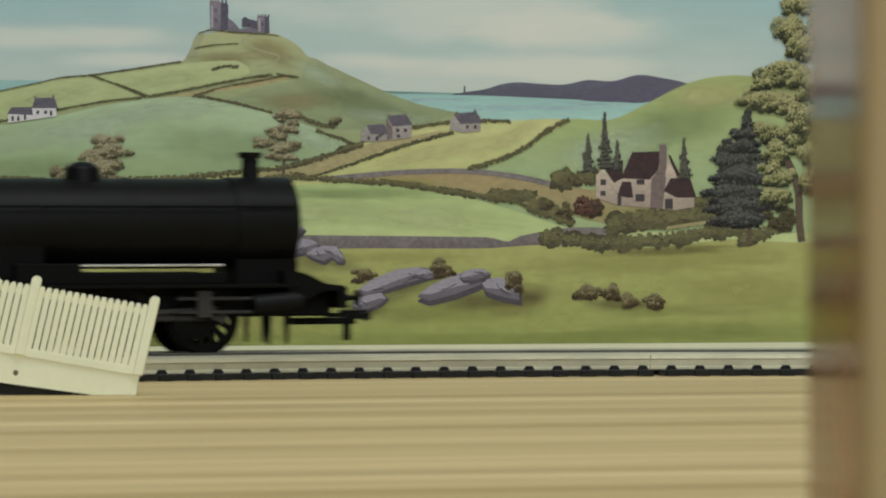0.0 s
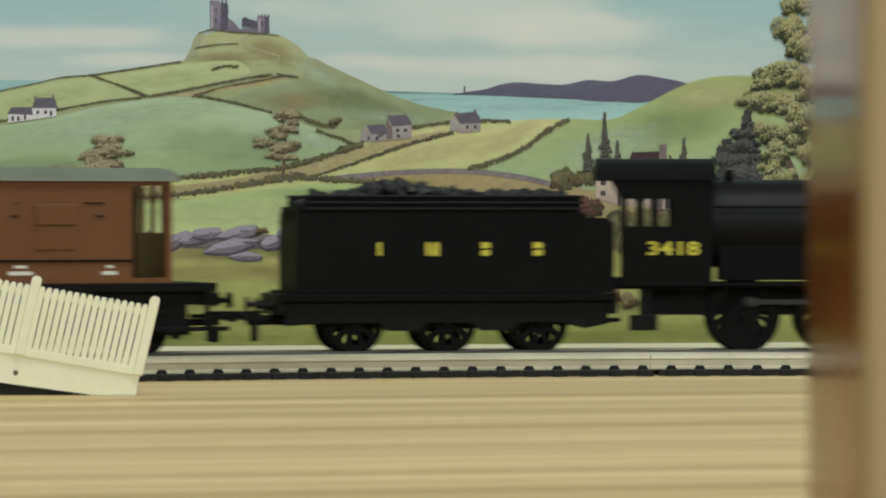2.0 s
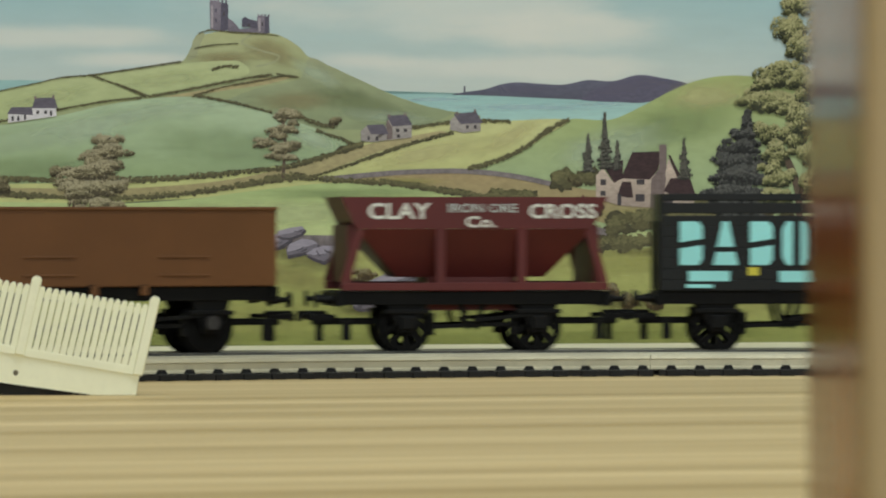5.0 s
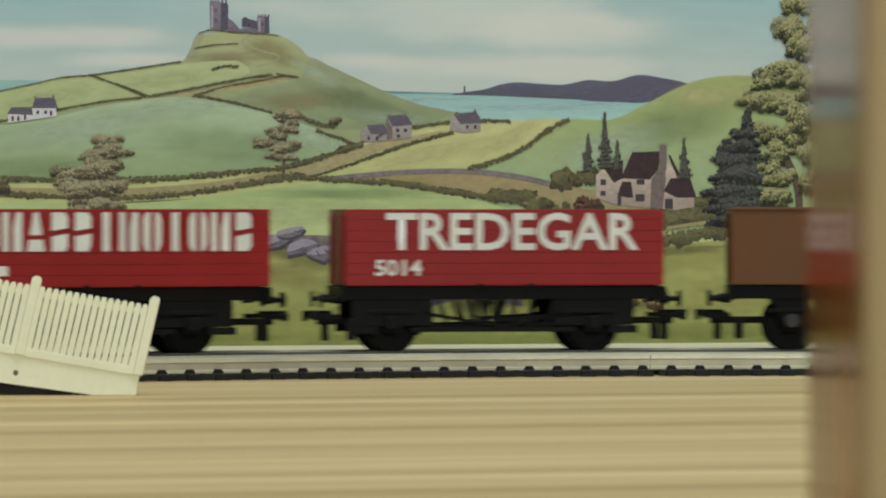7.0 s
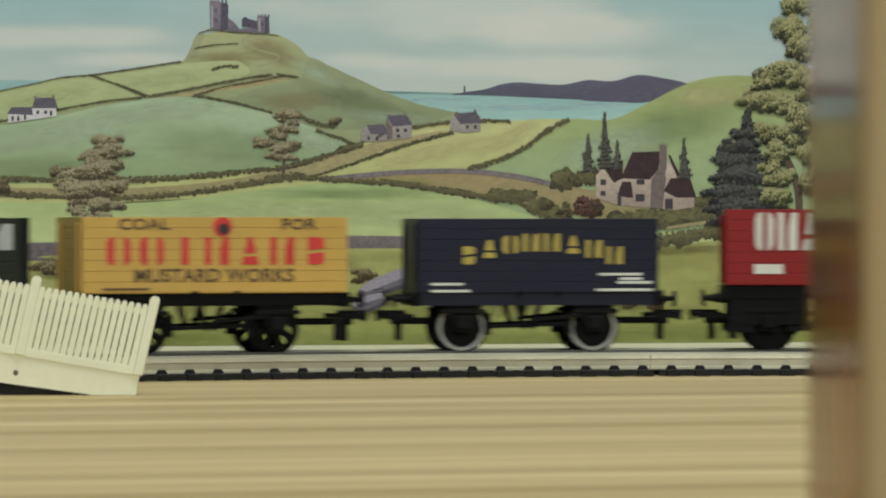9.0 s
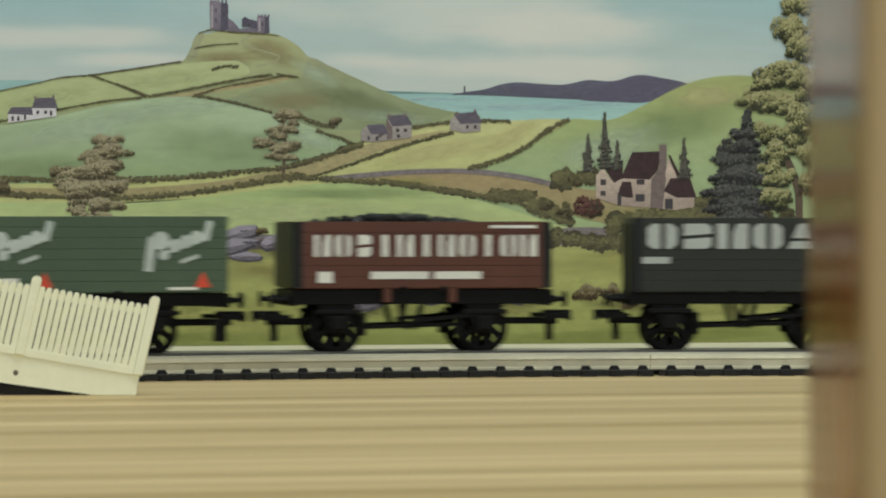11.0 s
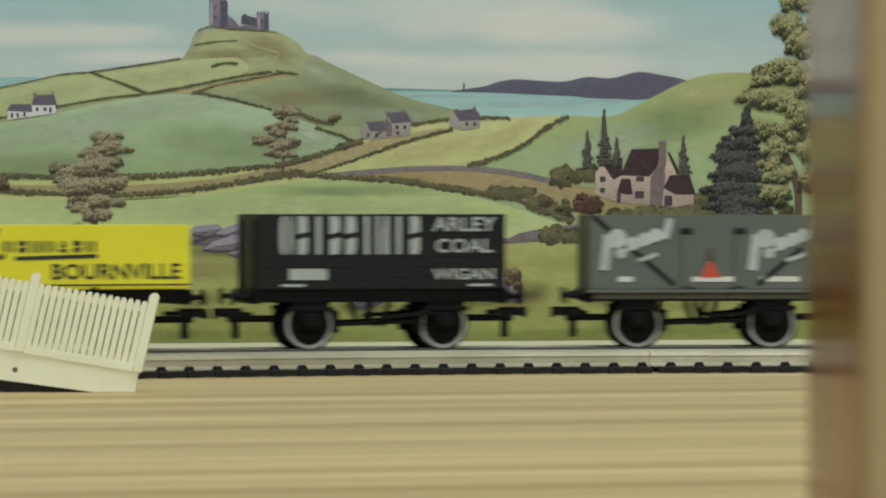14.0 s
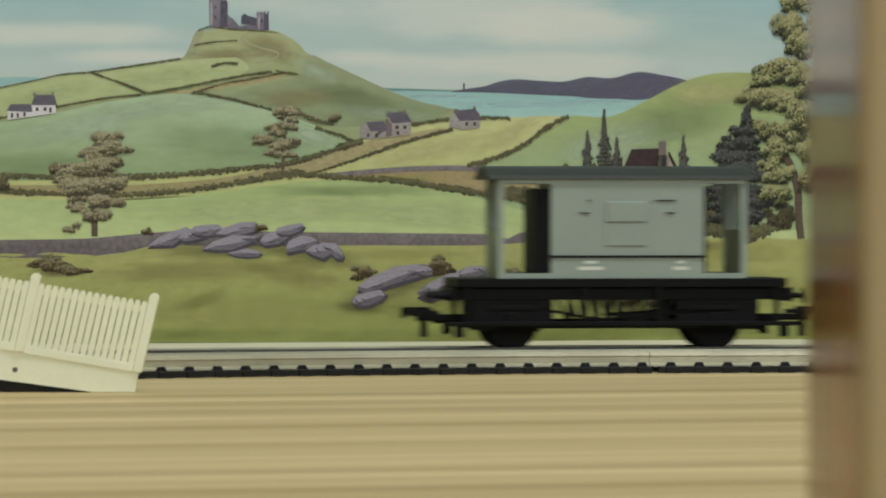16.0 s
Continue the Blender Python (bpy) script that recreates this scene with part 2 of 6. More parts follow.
def track(name, off, label, profile):
    t = thing(name, label, "model track", group="tracks")
    for c in (-8.6, 8.6):
        for s0, s1 in ((-1900, 39.0), (39.25, 1700)):
            # the near running rail takes the steel with shade in its colour
            dull = c < 0 and off == 0
            part("rail", sweep(bmesh.new(), profile, s0, s1, off + c), shaded_steel if dull else steel, t, "near rail with shade put into its colour" if dull else "bright nickel silver rail")
    for c in (-13.6, -5.4, 5.4, 13.6):
        for s0, s1 in ((-1900, 37.6), (41.0, 1700)):
            part("sleeper_web", sweep(bmesh.new(), [(-0.7, 0.1), (-0.7, 1.5), (0.7, 1.5), (0.7, 0.1)], s0, s1, off + c, 24), sleeper_black, t)
    rest = bmesh.new()
    tone = 1 - off / ARC_R if off else 1.0
    for i in range(-245, 220):
        s = i * PITCH * tone - 52.5
        x, y, a = along(s, off)
        m = Matrix.Translation((x * MM, y * MM, 0)) @ Matrix.Rotation(a, 4, "Z")
        if -320 < s < 320:
            shared("sleeper", sleeper_mesh, t, m)
        else:
            v = bmesh.ops.create_cube(rest, size=1, matrix=Matrix.Translation((x, y, 0.8)) @ Matrix.Rotation(a, 4, "Z") @ Matrix.Diagonal((3.8, 30, 1.6, 1)))
    tagged(part("far_sleepers", rest, sleeper_black, t), kind="stuff")
    return t


running = track("running_track", 0.0, "curved model railway track with bright rails on black sleepers", RAIL)
running.location.z = -0.9 * MM
front = track("front_track", -97.0, "empty model railway track with bright rails, beside the running line", TALL)

# varnished upright close to the lens
post = thing("wooden_upright", "varnished pine upright with a glossy edge", "post")
bm = prism(bmesh.new(), [(20.3, 203.0), (23.4, 270.0), (80.0, 270.0), (80.0, 203.0)], 0.0, 300)
bm.transform(Matrix(((1, 0, 0, 0), (0, 0, 1, 0), (0, 1, 0, 0), (0, 0, 0, 1))))
part("upright_body", bm, shaded_varnish, post)
# front edge: window light put into a paler colour of the wood
part("lit_front", cube(20.1, 80, 201.0, 203.4, 0, 300, bevel=0.4), lit_pine, post, "front edge of the same wood, coloured paler as lit")


# ---- printed landscape sheet behind the tracks ----
SHEET_Y, SHEET_TURN = 1276.0, radians(12.0)
FOCAL = 784 / math.tan(radians(6.0))
DIP = radians(0.43)
sheet = thing("backdrop", "printed landscape backscene of green hills, sea and castle", "backdrop", kind="structure")
sheet.matrix_world = Matrix.Translation((0, SHEET_Y * MM, 0)) @ Matrix.Rotation(SHEET_TURN, 4, "Z")


def art(x, y):
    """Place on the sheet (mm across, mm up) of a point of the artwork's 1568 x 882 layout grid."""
    a, b = (x - 784) / FOCAL, (441 - y) / FOCAL
    up = (b * math.cos(DIP) - math.sin(DIP)) / (math.cos(DIP) + b * math.sin(DIP))
    a /= math.cos(DIP) + b * math.sin(DIP)
    d = SHEET_Y / (1 - a * math.tan(SHEET_TURN))
    return a * d / math.cos(SHEET_TURN), EYE_Z / MM + up * d


def smooth_line(pts, n=6, closed=True):
    """A smooth line through the points; its slopes never outrun the shorter neighbour."""
    k = len(pts)
    at = lambda i: Vector(pts[i % k] if closed else pts[min(max(i, 0), k - 1)])

    def slope(i):
        a, b = at(i) - at(i - 1), at(i + 1) - at(i)
        m = (a + b) / 2
        most = min(a.length, b.length)
        return m * min(1.0, most / m.length) if m.length > 1e-6 else m
    out = []
    for i in range(k if closed else k - 1):
        p0, p1, m0, m1 = at(i), at(i + 1), slope(i), slope(i + 1)
        for q in range(n):
            f = q / n
            v = p0 * (2 * f ** 3 - 3 * f * f + 1) + m0 * (f ** 3 - 2 * f * f + f) + p1 * (3 * f * f - 2 * f ** 3) + m1 * (f ** 3 - f * f)
            out.append((v.x, v.y))
    if not closed:
        out.append(tuple(pts[-1]))
    return out


def pairs(flat):
    return list(zip(flat[::2], flat[1::2]))


def flat_face(bm, pts, layer):
    vs = []
    for x, y in pts:
        u, z = art(x, y)
        vs.append(bm.verts.new((u, -0.03 * layer, z)))
    if len(vs) > 2:
        bm.faces.new(vs)


def patch(name, flat, material, layer, n=6, label=""):
    pts = pairs(flat)
    bm = bmesh.new()
    flat_face(bm, smooth_line(pts, n) if n else pts, layer)
    bmesh.ops.triangulate(bm, faces=bm.faces)
    ob = part(name, bm, material, sheet, label)
    return ob


def under(name, crest, low, material, layer, n=6, label=""):
    """A field or hill: a smooth crest line, closed along a lower level."""
    top = smooth_line(pairs(crest), n, closed=False)
    bm = bmesh.new()
    rims = []
    for x, y in top:
        (u, z), (v, w) = art(x, y), art(x, low)
        rims.append((bm.verts.new((u, -0.03 * layer, z)), bm.verts.new((v, -0.03 * layer, w))))
    for a, b in zip(rims, rims[1:]):
        bm.faces.new((a[0], a[1], b[1], b[0]))
    return part(name, bm, material, sheet, label)


def soft_spot(name, cx, cy, rx, ry, material, layer, lean=0.0, seed=0):
    """A brushed patch of colour that fades out to its rim."""
    rng = random.Random(seed + int(cx * 7 + cy))
    bm = bmesh.new()
    fade = bm.verts.layers.float.new("fade")
    n = 28
    rings = []
    wob = [rng.uniform(0.85, 1.15) for _ in range(n)]
    for q, f in ((0.0, 1.0), (0.35, 0.9), (0.6, 0.55), (0.8, 0.2), (1.0, 0.0)):
        ring = []
        for k in range(n if q else 1):
            a = 2 * math.pi * k / n
            x, y = rx * q * math.cos(a) * wob[k], ry * q * math.sin(a) * wob[k]
            u, z = art(cx + x, cy + y - lean * x)
            v = bm.verts.new((u, -0.03 * layer, z))
            v[fade] = f
            ring.append(v)
        rings.append(ring)
    for k in range(n):
        bm.faces.new((rings[0][0], rings[1][k], rings[1][(k + 1) % n]))
    for a, b in zip(rings[1:], rings[2:]):
        for k in range(n):
            bm.faces.new((a[k], b[k], b[(k + 1) % n], a[(k + 1) % n]))
    return part(name, bm, material, sheet)


def wash(name, colour, strength=0.7, grain=60.0):
    """Thin poster ink that lets the layer below show where it fades."""
    m = ink(name, colour, vary=0.08, stain=30)
    n, l = m.node_tree.nodes, m.node_tree.links
    at, tr, mx = n.new("ShaderNodeAttribute"), n.new("ShaderNodeBsdfTransparent"), n.new("ShaderNodeMixShader")
    at.attribute_name = "fade"
    tc, nz, mp = n.new("ShaderNodeTexCoord"), n.new("ShaderNodeTexNoise"), n.new("ShaderNodeMapping")
    mp.inputs["Scale"].default_value = (0.6, 1, 1.6)
    nz.inputs["Scale"].default_value, nz.inputs["Detail"].default_value = grain, 5
    l.new(tc.outputs["Object"], mp.inputs[0])
    l.new(mp.outputs[0], nz.inputs["Vector"])
    r, mul = n.new("ShaderNodeMapRange"), n.new("ShaderNodeMath")
    r.inputs[1].default_value, r.inputs[2].default_value, r.inputs[3].default_value, r.inputs[4].default_value = 0.3, 0.7, 0.35 * strength, strength
    l.new(nz.outputs[0], r.inputs[0])
    mul.operation = "MULTIPLY"
    l.new(r.outputs[0], mul.inputs[0])
    l.new(at.outputs["Fac"], mul.inputs[1])
    l.new(mul.outputs[0], mx.inputs[0])
    l.new(tr.outputs[0], mx.inputs[1])
    l.new(n["Principled BSDF"].outputs[0], mx.inputs[2])
    l.new(mx.outputs[0], n["Material Output"].inputs[0])
    return m


def Z(y):
    return art(784, y)[1] * MM


P = (1.36, 1.29, 1.48)
LAND = (1.17, 1.10, 1.30)


def ink(name, top, low=None, y0=0, y1=0, tint=LAND, **k):
    return paint(name, lin(*top, tint), lin(*(low or top), tint), Z(y0), Z(y1), **k)


def blob(bm, x, y, r, layer, rng, squash=0.7, points=11):
    pts = []
    for k in range(points):
        a = 2 * math.pi * k / points
        q = r * rng.uniform(0.35, 1.3)
        pts.append((x + q * math.cos(a), y + q * squash * math.sin(a)))
    flat_face(bm, pts, layer)


def tuft(bm, cx, cy, rx, ry, layer, rng):
    """A scalloped clump of leaves."""
    n = max(14, int((rx + ry) * 0.9))
    phase, lobes = rng.uniform(0, 6), rng.randint(5, 8)
    pts = []
    for k in range(n):
        a = 2 * math.pi * k / n
        q = 0.78 + 0.2 * abs(math.sin(lobes * a / 2 + phase)) + rng.uniform(-0.11, 0.11)
        pts.append((cx + rx * q * math.cos(a), cy + ry * q * math.sin(a)))
    flat_face(bm, pts, layer)


def foliage(name, masses, size, inks, layer, seed=1, count=1.0, label="", glow=0.28):
    """Painted foliage: each mass is a handful of leafy sprays, dark beneath and light along their tops."""
    rng = random.Random(seed)
    meshes = [bmesh.new() for _ in inks]
    last = len(inks) - 1
    for i, (cx, cy, rx, ry) in enumerate(masses):
        base = layer + i * 0.3
        tuft(meshes[0], cx, cy + 0.1 * ry, rx * 0.74, ry * 0.72, base, rng)
        sprays = [(cx, cy, rx * 0.62, ry * 0.62)]
        for _ in range(max(3, int((rx + ry) / 6))):
            a, d = rng.uniform(0, 2 * math.pi), rng.uniform(0.35, 1.0)
            q = rng.uniform(0.22, 0.44)
            sprays.append((cx + rx * d * math.cos(a), cy + ry * d * math.sin(a), rx * q * 1.15, ry * q))
        for k, (sx, sy, qx, qy) in enumerate(sorted(sprays, key=lambda v: v[1])):
            front = base + 0.02 + 0.26 * k / len(sprays)
            for _ in range(int(count * 6.0 * (qx * qy) ** 0.5 * 14 / size)):
                a, d = rng.uniform(0, 2 * math.pi), rng.random() ** 0.5 * 1.15
                dx, dy = d * math.cos(a), d * math.sin(a)
                lit = glow - 0.36 * dy - 0.1 * dx - 0.3 * (sy + qy * dy - cy) / ry + rng.gauss(0, 0.17)
                j = min(last, max(0, int(lit * (last + 1))))
                r = size * rng.uniform(0.13, 0.36)
                blob(meshes[j], sx + qx * dx, sy + qy * dy + qy * 0.35 * dx * dx, r, front + j * 0.006, rng, rng.uniform(0.6, 1.5), 6)
    first = None
    for bm, material in zip(meshes, inks):
        ob = part(name, bm, material, first or sheet, label if not first else "")
        first = first or ob
    return first


def hedge(name, line, width, inks, layer, seed=1, thick=1.0, label=""):
    """A painted hedge: a soft continuous line, bushy along its top, lit in flecks."""
    rng = random.Random(seed)
    pts = smooth_line(pairs(line), 14, closed=False)
    first = None
    for j, material in enumerate(inks):
        bm = bmesh.new()
        i = 0
        swell = 1.0
        for (x0, y0), (x1, y1) in zip(pts, pts[1:]):
            d = math.hypot(x1 - x0, y1 - y0)
            swell = min(1.25, max(0.6, swell + rng.gauss(0, 0.14)))
            w = width * swell
            for _ in range(max(2, int(d / width * 9 * thick * (1, 1.2, 0.9)[j]))):
                f = rng.random()
                i += 1
                up = (rng.uniform(-0.34, 0.16), rng.uniform(-0.42, 0.1), rng.uniform(-0.46, -0.12))[j]
                blob(bm, x0 + (x1 - x0) * f + rng.gauss(0, w * 0.1), y0 + (y1 - y0) * f + up * w,
                     w * rng.uniform(0.7, 1.1) * (0.3, 0.22, 0.15)[j], layer + j * 0.5 + (i % 40) * 0.01, rng, 0.8, 8)
        ob = part(name, bm, material, first or sheet, label if not first else "")
        first = first or ob
    return first


def sky_ink():
    """Blue-grey sky running paler to the sea, with drifting cream clouds."""
    m = ink("sky_ink", (142, 176, 170), (178, 190, 174), -40, 165, tint=P, vary=0.03, stain=8, stretch=(0.6, 1, 2.6), wander=0.8)
    n, l = m.node_tree.nodes, m.node_tree.links
    b = n["Principled BSDF"]
    base = b.inputs["Base Color"].links[0].from_socket
    tc = n.new("ShaderNodeTexCoord")
    drift = n.new("ShaderNodeTexNoise")
    mp = n.new("ShaderNodeMapping")
    mp.inputs["Scale"].default_value = (0.5, 1, 1.7)
    drift.inputs["Scale"].default_value, drift.inputs["Detail"].default_value = 32, 6
    l.new(tc.outputs["Object"], mp.inputs[0])
    l.new(mp.outputs[0], drift.inputs["Vector"])
    for x, y, w, h in ((800, 8, 420, 74), (1010, 52, 230, 40), (80, 66, 260, 22), (640, 108, 110, 20), (250, 106, 150, 16), (900, 120, 300, 26)):
        u, z = art(x, y)
        v = n.new("ShaderNodeVectorMath")
        v.operation = "SUBTRACT"
        v.inputs[1].default_value = (u * MM, 0, z * MM)
        l.new(tc.outputs["Object"], v.inputs[0])
        s = n.new("ShaderNodeVectorMath")
        s.operation = "MULTIPLY"
        s.inputs[1].default_value = (1 / (w * 0.00018), 0, 1 / (h * 0.00018))
        l.new(v.outputs[0], s.inputs[0])
        d = n.new("ShaderNodeVectorMath")
        d.operation = "LENGTH"
        l.new(s.outputs[0], d.inputs[0])
        a = n.new("ShaderNodeMath")
        a.operation, a.inputs[1].default_value = "MULTIPLY_ADD", 2.2
        l.new(drift.outputs[0], a.inputs[0])
        l.new(d.outputs["Value"], a.inputs[2])
        r = n.new("ShaderNodeMapRange")
        r.interpolation_type = "SMOOTHSTEP"
        r.inputs[1].default_value, r.inputs[2].default_value = 2.25, 1.35
        r.inputs[3].default_value, r.inputs[4].default_value = 0.0, 0.62
        l.new(a.outputs[0], r.inputs[0])
        mx = n.new("ShaderNodeMix")
        mx.data_type = "RGBA"
        l.new(r.outputs[0], mx.inputs[0])
        l.new(base, mx.inputs[6])
        mx.inputs[7].default_value = lin(202, 204, 184, P)
        base = mx.outputs[2]
    l.new(base, b.inputs["Base Color"])
    return m


def stroke(name, line, width, material, layer):
    pts = smooth_line(pairs(line), 8, closed=False)
    bm = bmesh.new()
    up, dn = [], []
    for i, (x, y) in enumerate(pts):
        (xa, ya), (xb, yb) = pts[max(0, i - 1)], pts[min(len(pts) - 1, i + 1)]
        k = width / 2 / max(1e-6, math.hypot(xb - xa, yb - ya))
        up.append((x - (yb - ya) * k, y + (xb - xa) * k))
        dn.append((x + (yb - ya) * k, y - (xb - xa) * k))
    for i in range(len(pts) - 1):
        flat_face(bm, [up[i], up[i + 1], dn[i + 1], dn[i]], layer)
    bmesh.ops.remove_doubles(bm, verts=bm.verts, dist=0.0001)
    return part(name, bm, material, sheet)


sky = sky_ink()
sea = ink("sea_ink", (138, 174, 162), (156, 192, 176), 165, 215, tint=P, vary=0.06, stain=30, stretch=(0.5, 1, 5))
purple = ink("headland_ink", (102, 104, 114), (86, 88, 96), 130, 180, vary=0.12, stain=40)
hill = ink("castle_hill_ink", (170, 177, 124), (152, 164, 114), 60, 200, stain=16)
hill_shade = ink("castle_hill_shade_ink", (156, 162, 120), (140, 154, 110), 90, 210, stain=16)
meadow = ink("round_hill_ink", (170, 192, 148), (146, 168, 116), 175, 315, stain=14)
field_l = ink("light_field_ink", (178, 190, 132), (170, 184, 124), 120, 200, stain=16)
field_y = ink("yellow_field_ink", (194, 198, 132), (184, 190, 120), 215, 315, stain=18)
field_c = ink("centre_field_ink", (164, 184, 118), (182, 196, 130), 325, 425, stain=14)
field_r = ink("seaside_hill_ink", (160, 176, 108), (158, 178, 124), 135, 330, stain=14)
stubble = ink("stubble_ink", (164, 148, 102), (152, 144, 98), 300, 375, vary=0.1, stain=30)
lane = ink("lane_ink", (172, 164, 114), (156, 148, 100), 230, 350, vary=0.12, stain=40)
grass = ink("foreground_grass_ink", (163, 166, 97), (144, 152, 81), 425, 600, vary=0.09, stain=18, stretch=(1, 1, 1.4))
wall_ink = ink("dry_wall_ink", (126, 120, 112), (104, 97, 93), 412, 445, vary=0.2, stain=60, stretch=(1, 1, 1))
rock_light = ink("rock_light_ink", (146, 142, 144), vary=0.12, stain=60, stretch=(1, 1, 3))
rock = ink("rock_ink", (114, 110, 112), (100, 96, 98), 400, 540, vary=0.14, stain=60, stretch=(1, 1, 3))
rock_dark = ink("rock_shade_ink", (74, 70, 72), vary=0.2, stain=60)
lush_d = ink("lush_shade_ink", (58, 62, 42), vary=0.2, stain=80)
lush_m = ink("lush_ink", (100, 104, 62), vary=0.2, stain=80)
lush_l = ink("lush_light_ink", (150, 152, 98), vary=0.15, stain=80)
lush_p = ink("lush_pale_ink", (178, 178, 122), vary=0.1, stain=80)
leaf_d = ink("leaf_shade_ink", (80, 74, 52), vary=0.2, stain=80)
leaf_m = ink("leaf_ink", (106, 100, 68), vary=0.2, stain=80)
leaf_l = ink("leaf_light_ink", (140, 134, 96), vary=0.15, stain=80)
leaf_p = ink("leaf_pale_ink", (172, 166, 126), vary=0.1, stain=80)
pine_d = ink("pine_shade_ink", (42, 43, 39), vary=0.2, stain=80)
pine_m = ink("pine_ink", (64, 66, 59), vary=0.2, stain=80)
pine_l = ink("pine_light_ink", (96, 98, 88), vary=0.2, stain=80)
hedge_d = ink("hedge_shade_ink", (74, 72, 48), vary=0.2, stain=80)
hedge_m = ink("hedge_ink", (92, 90, 58), vary=0.2, stain=80)
hedge_l = ink("hedge_light_ink", (108, 106, 68), vary=0.2, stain=80)
rust = ink("rust_shrub_ink", (112, 82, 66), vary=0.2, stain=80)
bark = ink("bark_ink", (92, 80, 62), vary=0.2, stain=90)
roof_ink = ink("roof_ink", (64, 48, 46), vary=0.2, stain=60)
slate = ink("slate_ink", (98, 94, 98), vary=0.15, stain=60)
stone_ink = ink("cottage_wall_ink", (192, 178, 152), (160, 147, 127), 300, 370, vary=0.12, stain=60)
stone_shade = ink("cottage_shade_ink", (118, 106, 96), vary=0.15, stain=60)
pane_ink = ink("cottage_window_ink", (70, 66, 64), vary=0.1)
castle_ink = ink("castle_ink", (136, 130, 132), (112, 108, 112), 0, 60, vary=0.15, stain=80)
castle_shade = ink("castle_shade_ink", (86, 84, 92), vary=0.15, stain=80)
card = surface("grey_card", (0.4, 0.4, 0.38, 1), 0.8, vary=0.05)

FOOT = 612
(ua, _), (ub, _) = art(-1900, 441), art(3100, 441)
part("backing_board", cube(ua, ub, 0.6, 5.0, 0.0, 232.0, bevel=0.5), card, sheet, "card backing board")
patch("sky", (-1900, -700, 3100, -700, 3100, 330, -1900, 330), sky, 0.2, 0, "pale blue-grey printed sky")
patch("sea", (-1900, 142, 40, 142, 300, 150, 690, 166, 900, 168, 1300, 172, 3100, 172, 3100, 330, -1900, 330), sea, 2, 0, "pale teal printed sea")
patch("headland", (800, 168, 826, 163, 860, 158, 885, 150, 915, 146, 960, 149, 1000, 150, 1040, 142, 1085, 144, 1128, 133, 1170, 138, 1218, 150, 1190, 170, 1140, 182, 1080, 180, 1010, 176, 920, 172, 850, 169), purple, 3)
patch("headland_slope", (1030, 178, 1050, 160, 1085, 146, 1128, 135, 1170, 140, 1215, 151, 1185, 170, 1140, 181), ink("headland_slope_ink", (94, 93, 104), vary=0.14, stain=50), 3.5)
stroke("lighthouse", (822, 164, 822, 153), 3, castle_shade, 3.6)
under("seaside_hill", (660, 340, 780, 300, 870, 268, 950, 230, 1008, 211, 1080, 212, 1140, 186, 1190, 160, 1240, 141, 1290, 134, 1350, 137, 1450, 150, 1700, 160, 3100, 190), 420, field_r, 4)
under("castle_hill", (-1900, 190, -200, 175, 0, 160, 60, 148, 110, 137, 160, 133, 240, 122, 320, 110, 338, 84, 346, 66, 390, 56, 440, 55, 492, 62, 528, 82, 545, 100, 590, 120, 640, 143, 690, 166, 740, 184, 790, 196, 850, 205), 330, hill, 5)
patch("hill_shade", (548, 103, 590, 121, 640, 144, 690, 167, 740, 185, 800, 201, 740, 222, 640, 230, 560, 226, 480, 206, 400, 184, 450, 158, 530, 140), hill_shade, 5.5)
patch("crag", (330, 106, 340, 80, 348, 62, 362, 60, 352, 84, 346, 102), hill_shade, 5.7)
patch("hill_field", (0, 164, 60, 150, 110, 140, 160, 136, 200, 150, 250, 172, 180, 185, 90, 200, 0, 218), field_l, 6)
patch("hill_field", (176, 134, 250, 124, 330, 112, 420, 108, 440, 130, 380, 150, 290, 168, 262, 168, 210, 148), field_l, 6)
patch("hill_track", (290, 172, 380, 156, 470, 138, 520, 136, 470, 150, 400, 160, 340, 170), lane, 6.2)
stroke("hill_path", (446, 62, 428, 76, 462, 90, 494, 100, 480, 112, 452, 118), 3, hill_shade, 6.1)
under("round_hill", (-1900, 260, -300, 240, 0, 222, 100, 206, 180, 188, 270, 174, 340, 172, 410, 182, 490, 205, 560, 228, 626, 254), 330, meadow, 7)
patch("farm_field", (-1900, 320, -200, 326, 200, 324, 330, 318, 430, 304, 540, 286, 620, 262, 700, 234, 800, 216, 900, 214, 1004, 212, 966, 240, 926, 266, 880, 288, 836, 302, 700, 330, -100, 370, -1900, 370), field_y, 8, 3)
patch("lane", (-1900, 330, 0, 333, 200, 334, 330, 327, 430, 314, 540, 288, 640, 258, 780, 232, 792, 238, 660, 276, 560, 310, 440, 331, 330, 346, 200, 354, 0, 350, -1900, 350), lane, 9)
patch("yellow_field", (560, 314, 650, 276, 740, 248, 830, 232, 920, 220, 1004, 212, 962, 242, 900, 278, 836, 301, 720, 306, 620, 318), field_y, 9.5, 2)
patch("stubble_field", (580, 322, 700, 309, 830, 304, 900, 308, 980, 326, 1060, 338, 1240, 352, 1330, 380, 1180, 392, 1080, 396, 980, 372, 890, 352, 780, 336, 690, 326), stubble, 10)
under("centre_field", (-1900, 360, 0, 358, 120, 360, 220, 360, 340, 352, 450, 338, 560, 326, 650, 325, 750, 336, 850, 356, 950, 386, 1010, 404, 1080, 408, 1300, 412, 3100, 420), 470, field_c, 11, label="bright green printed field")
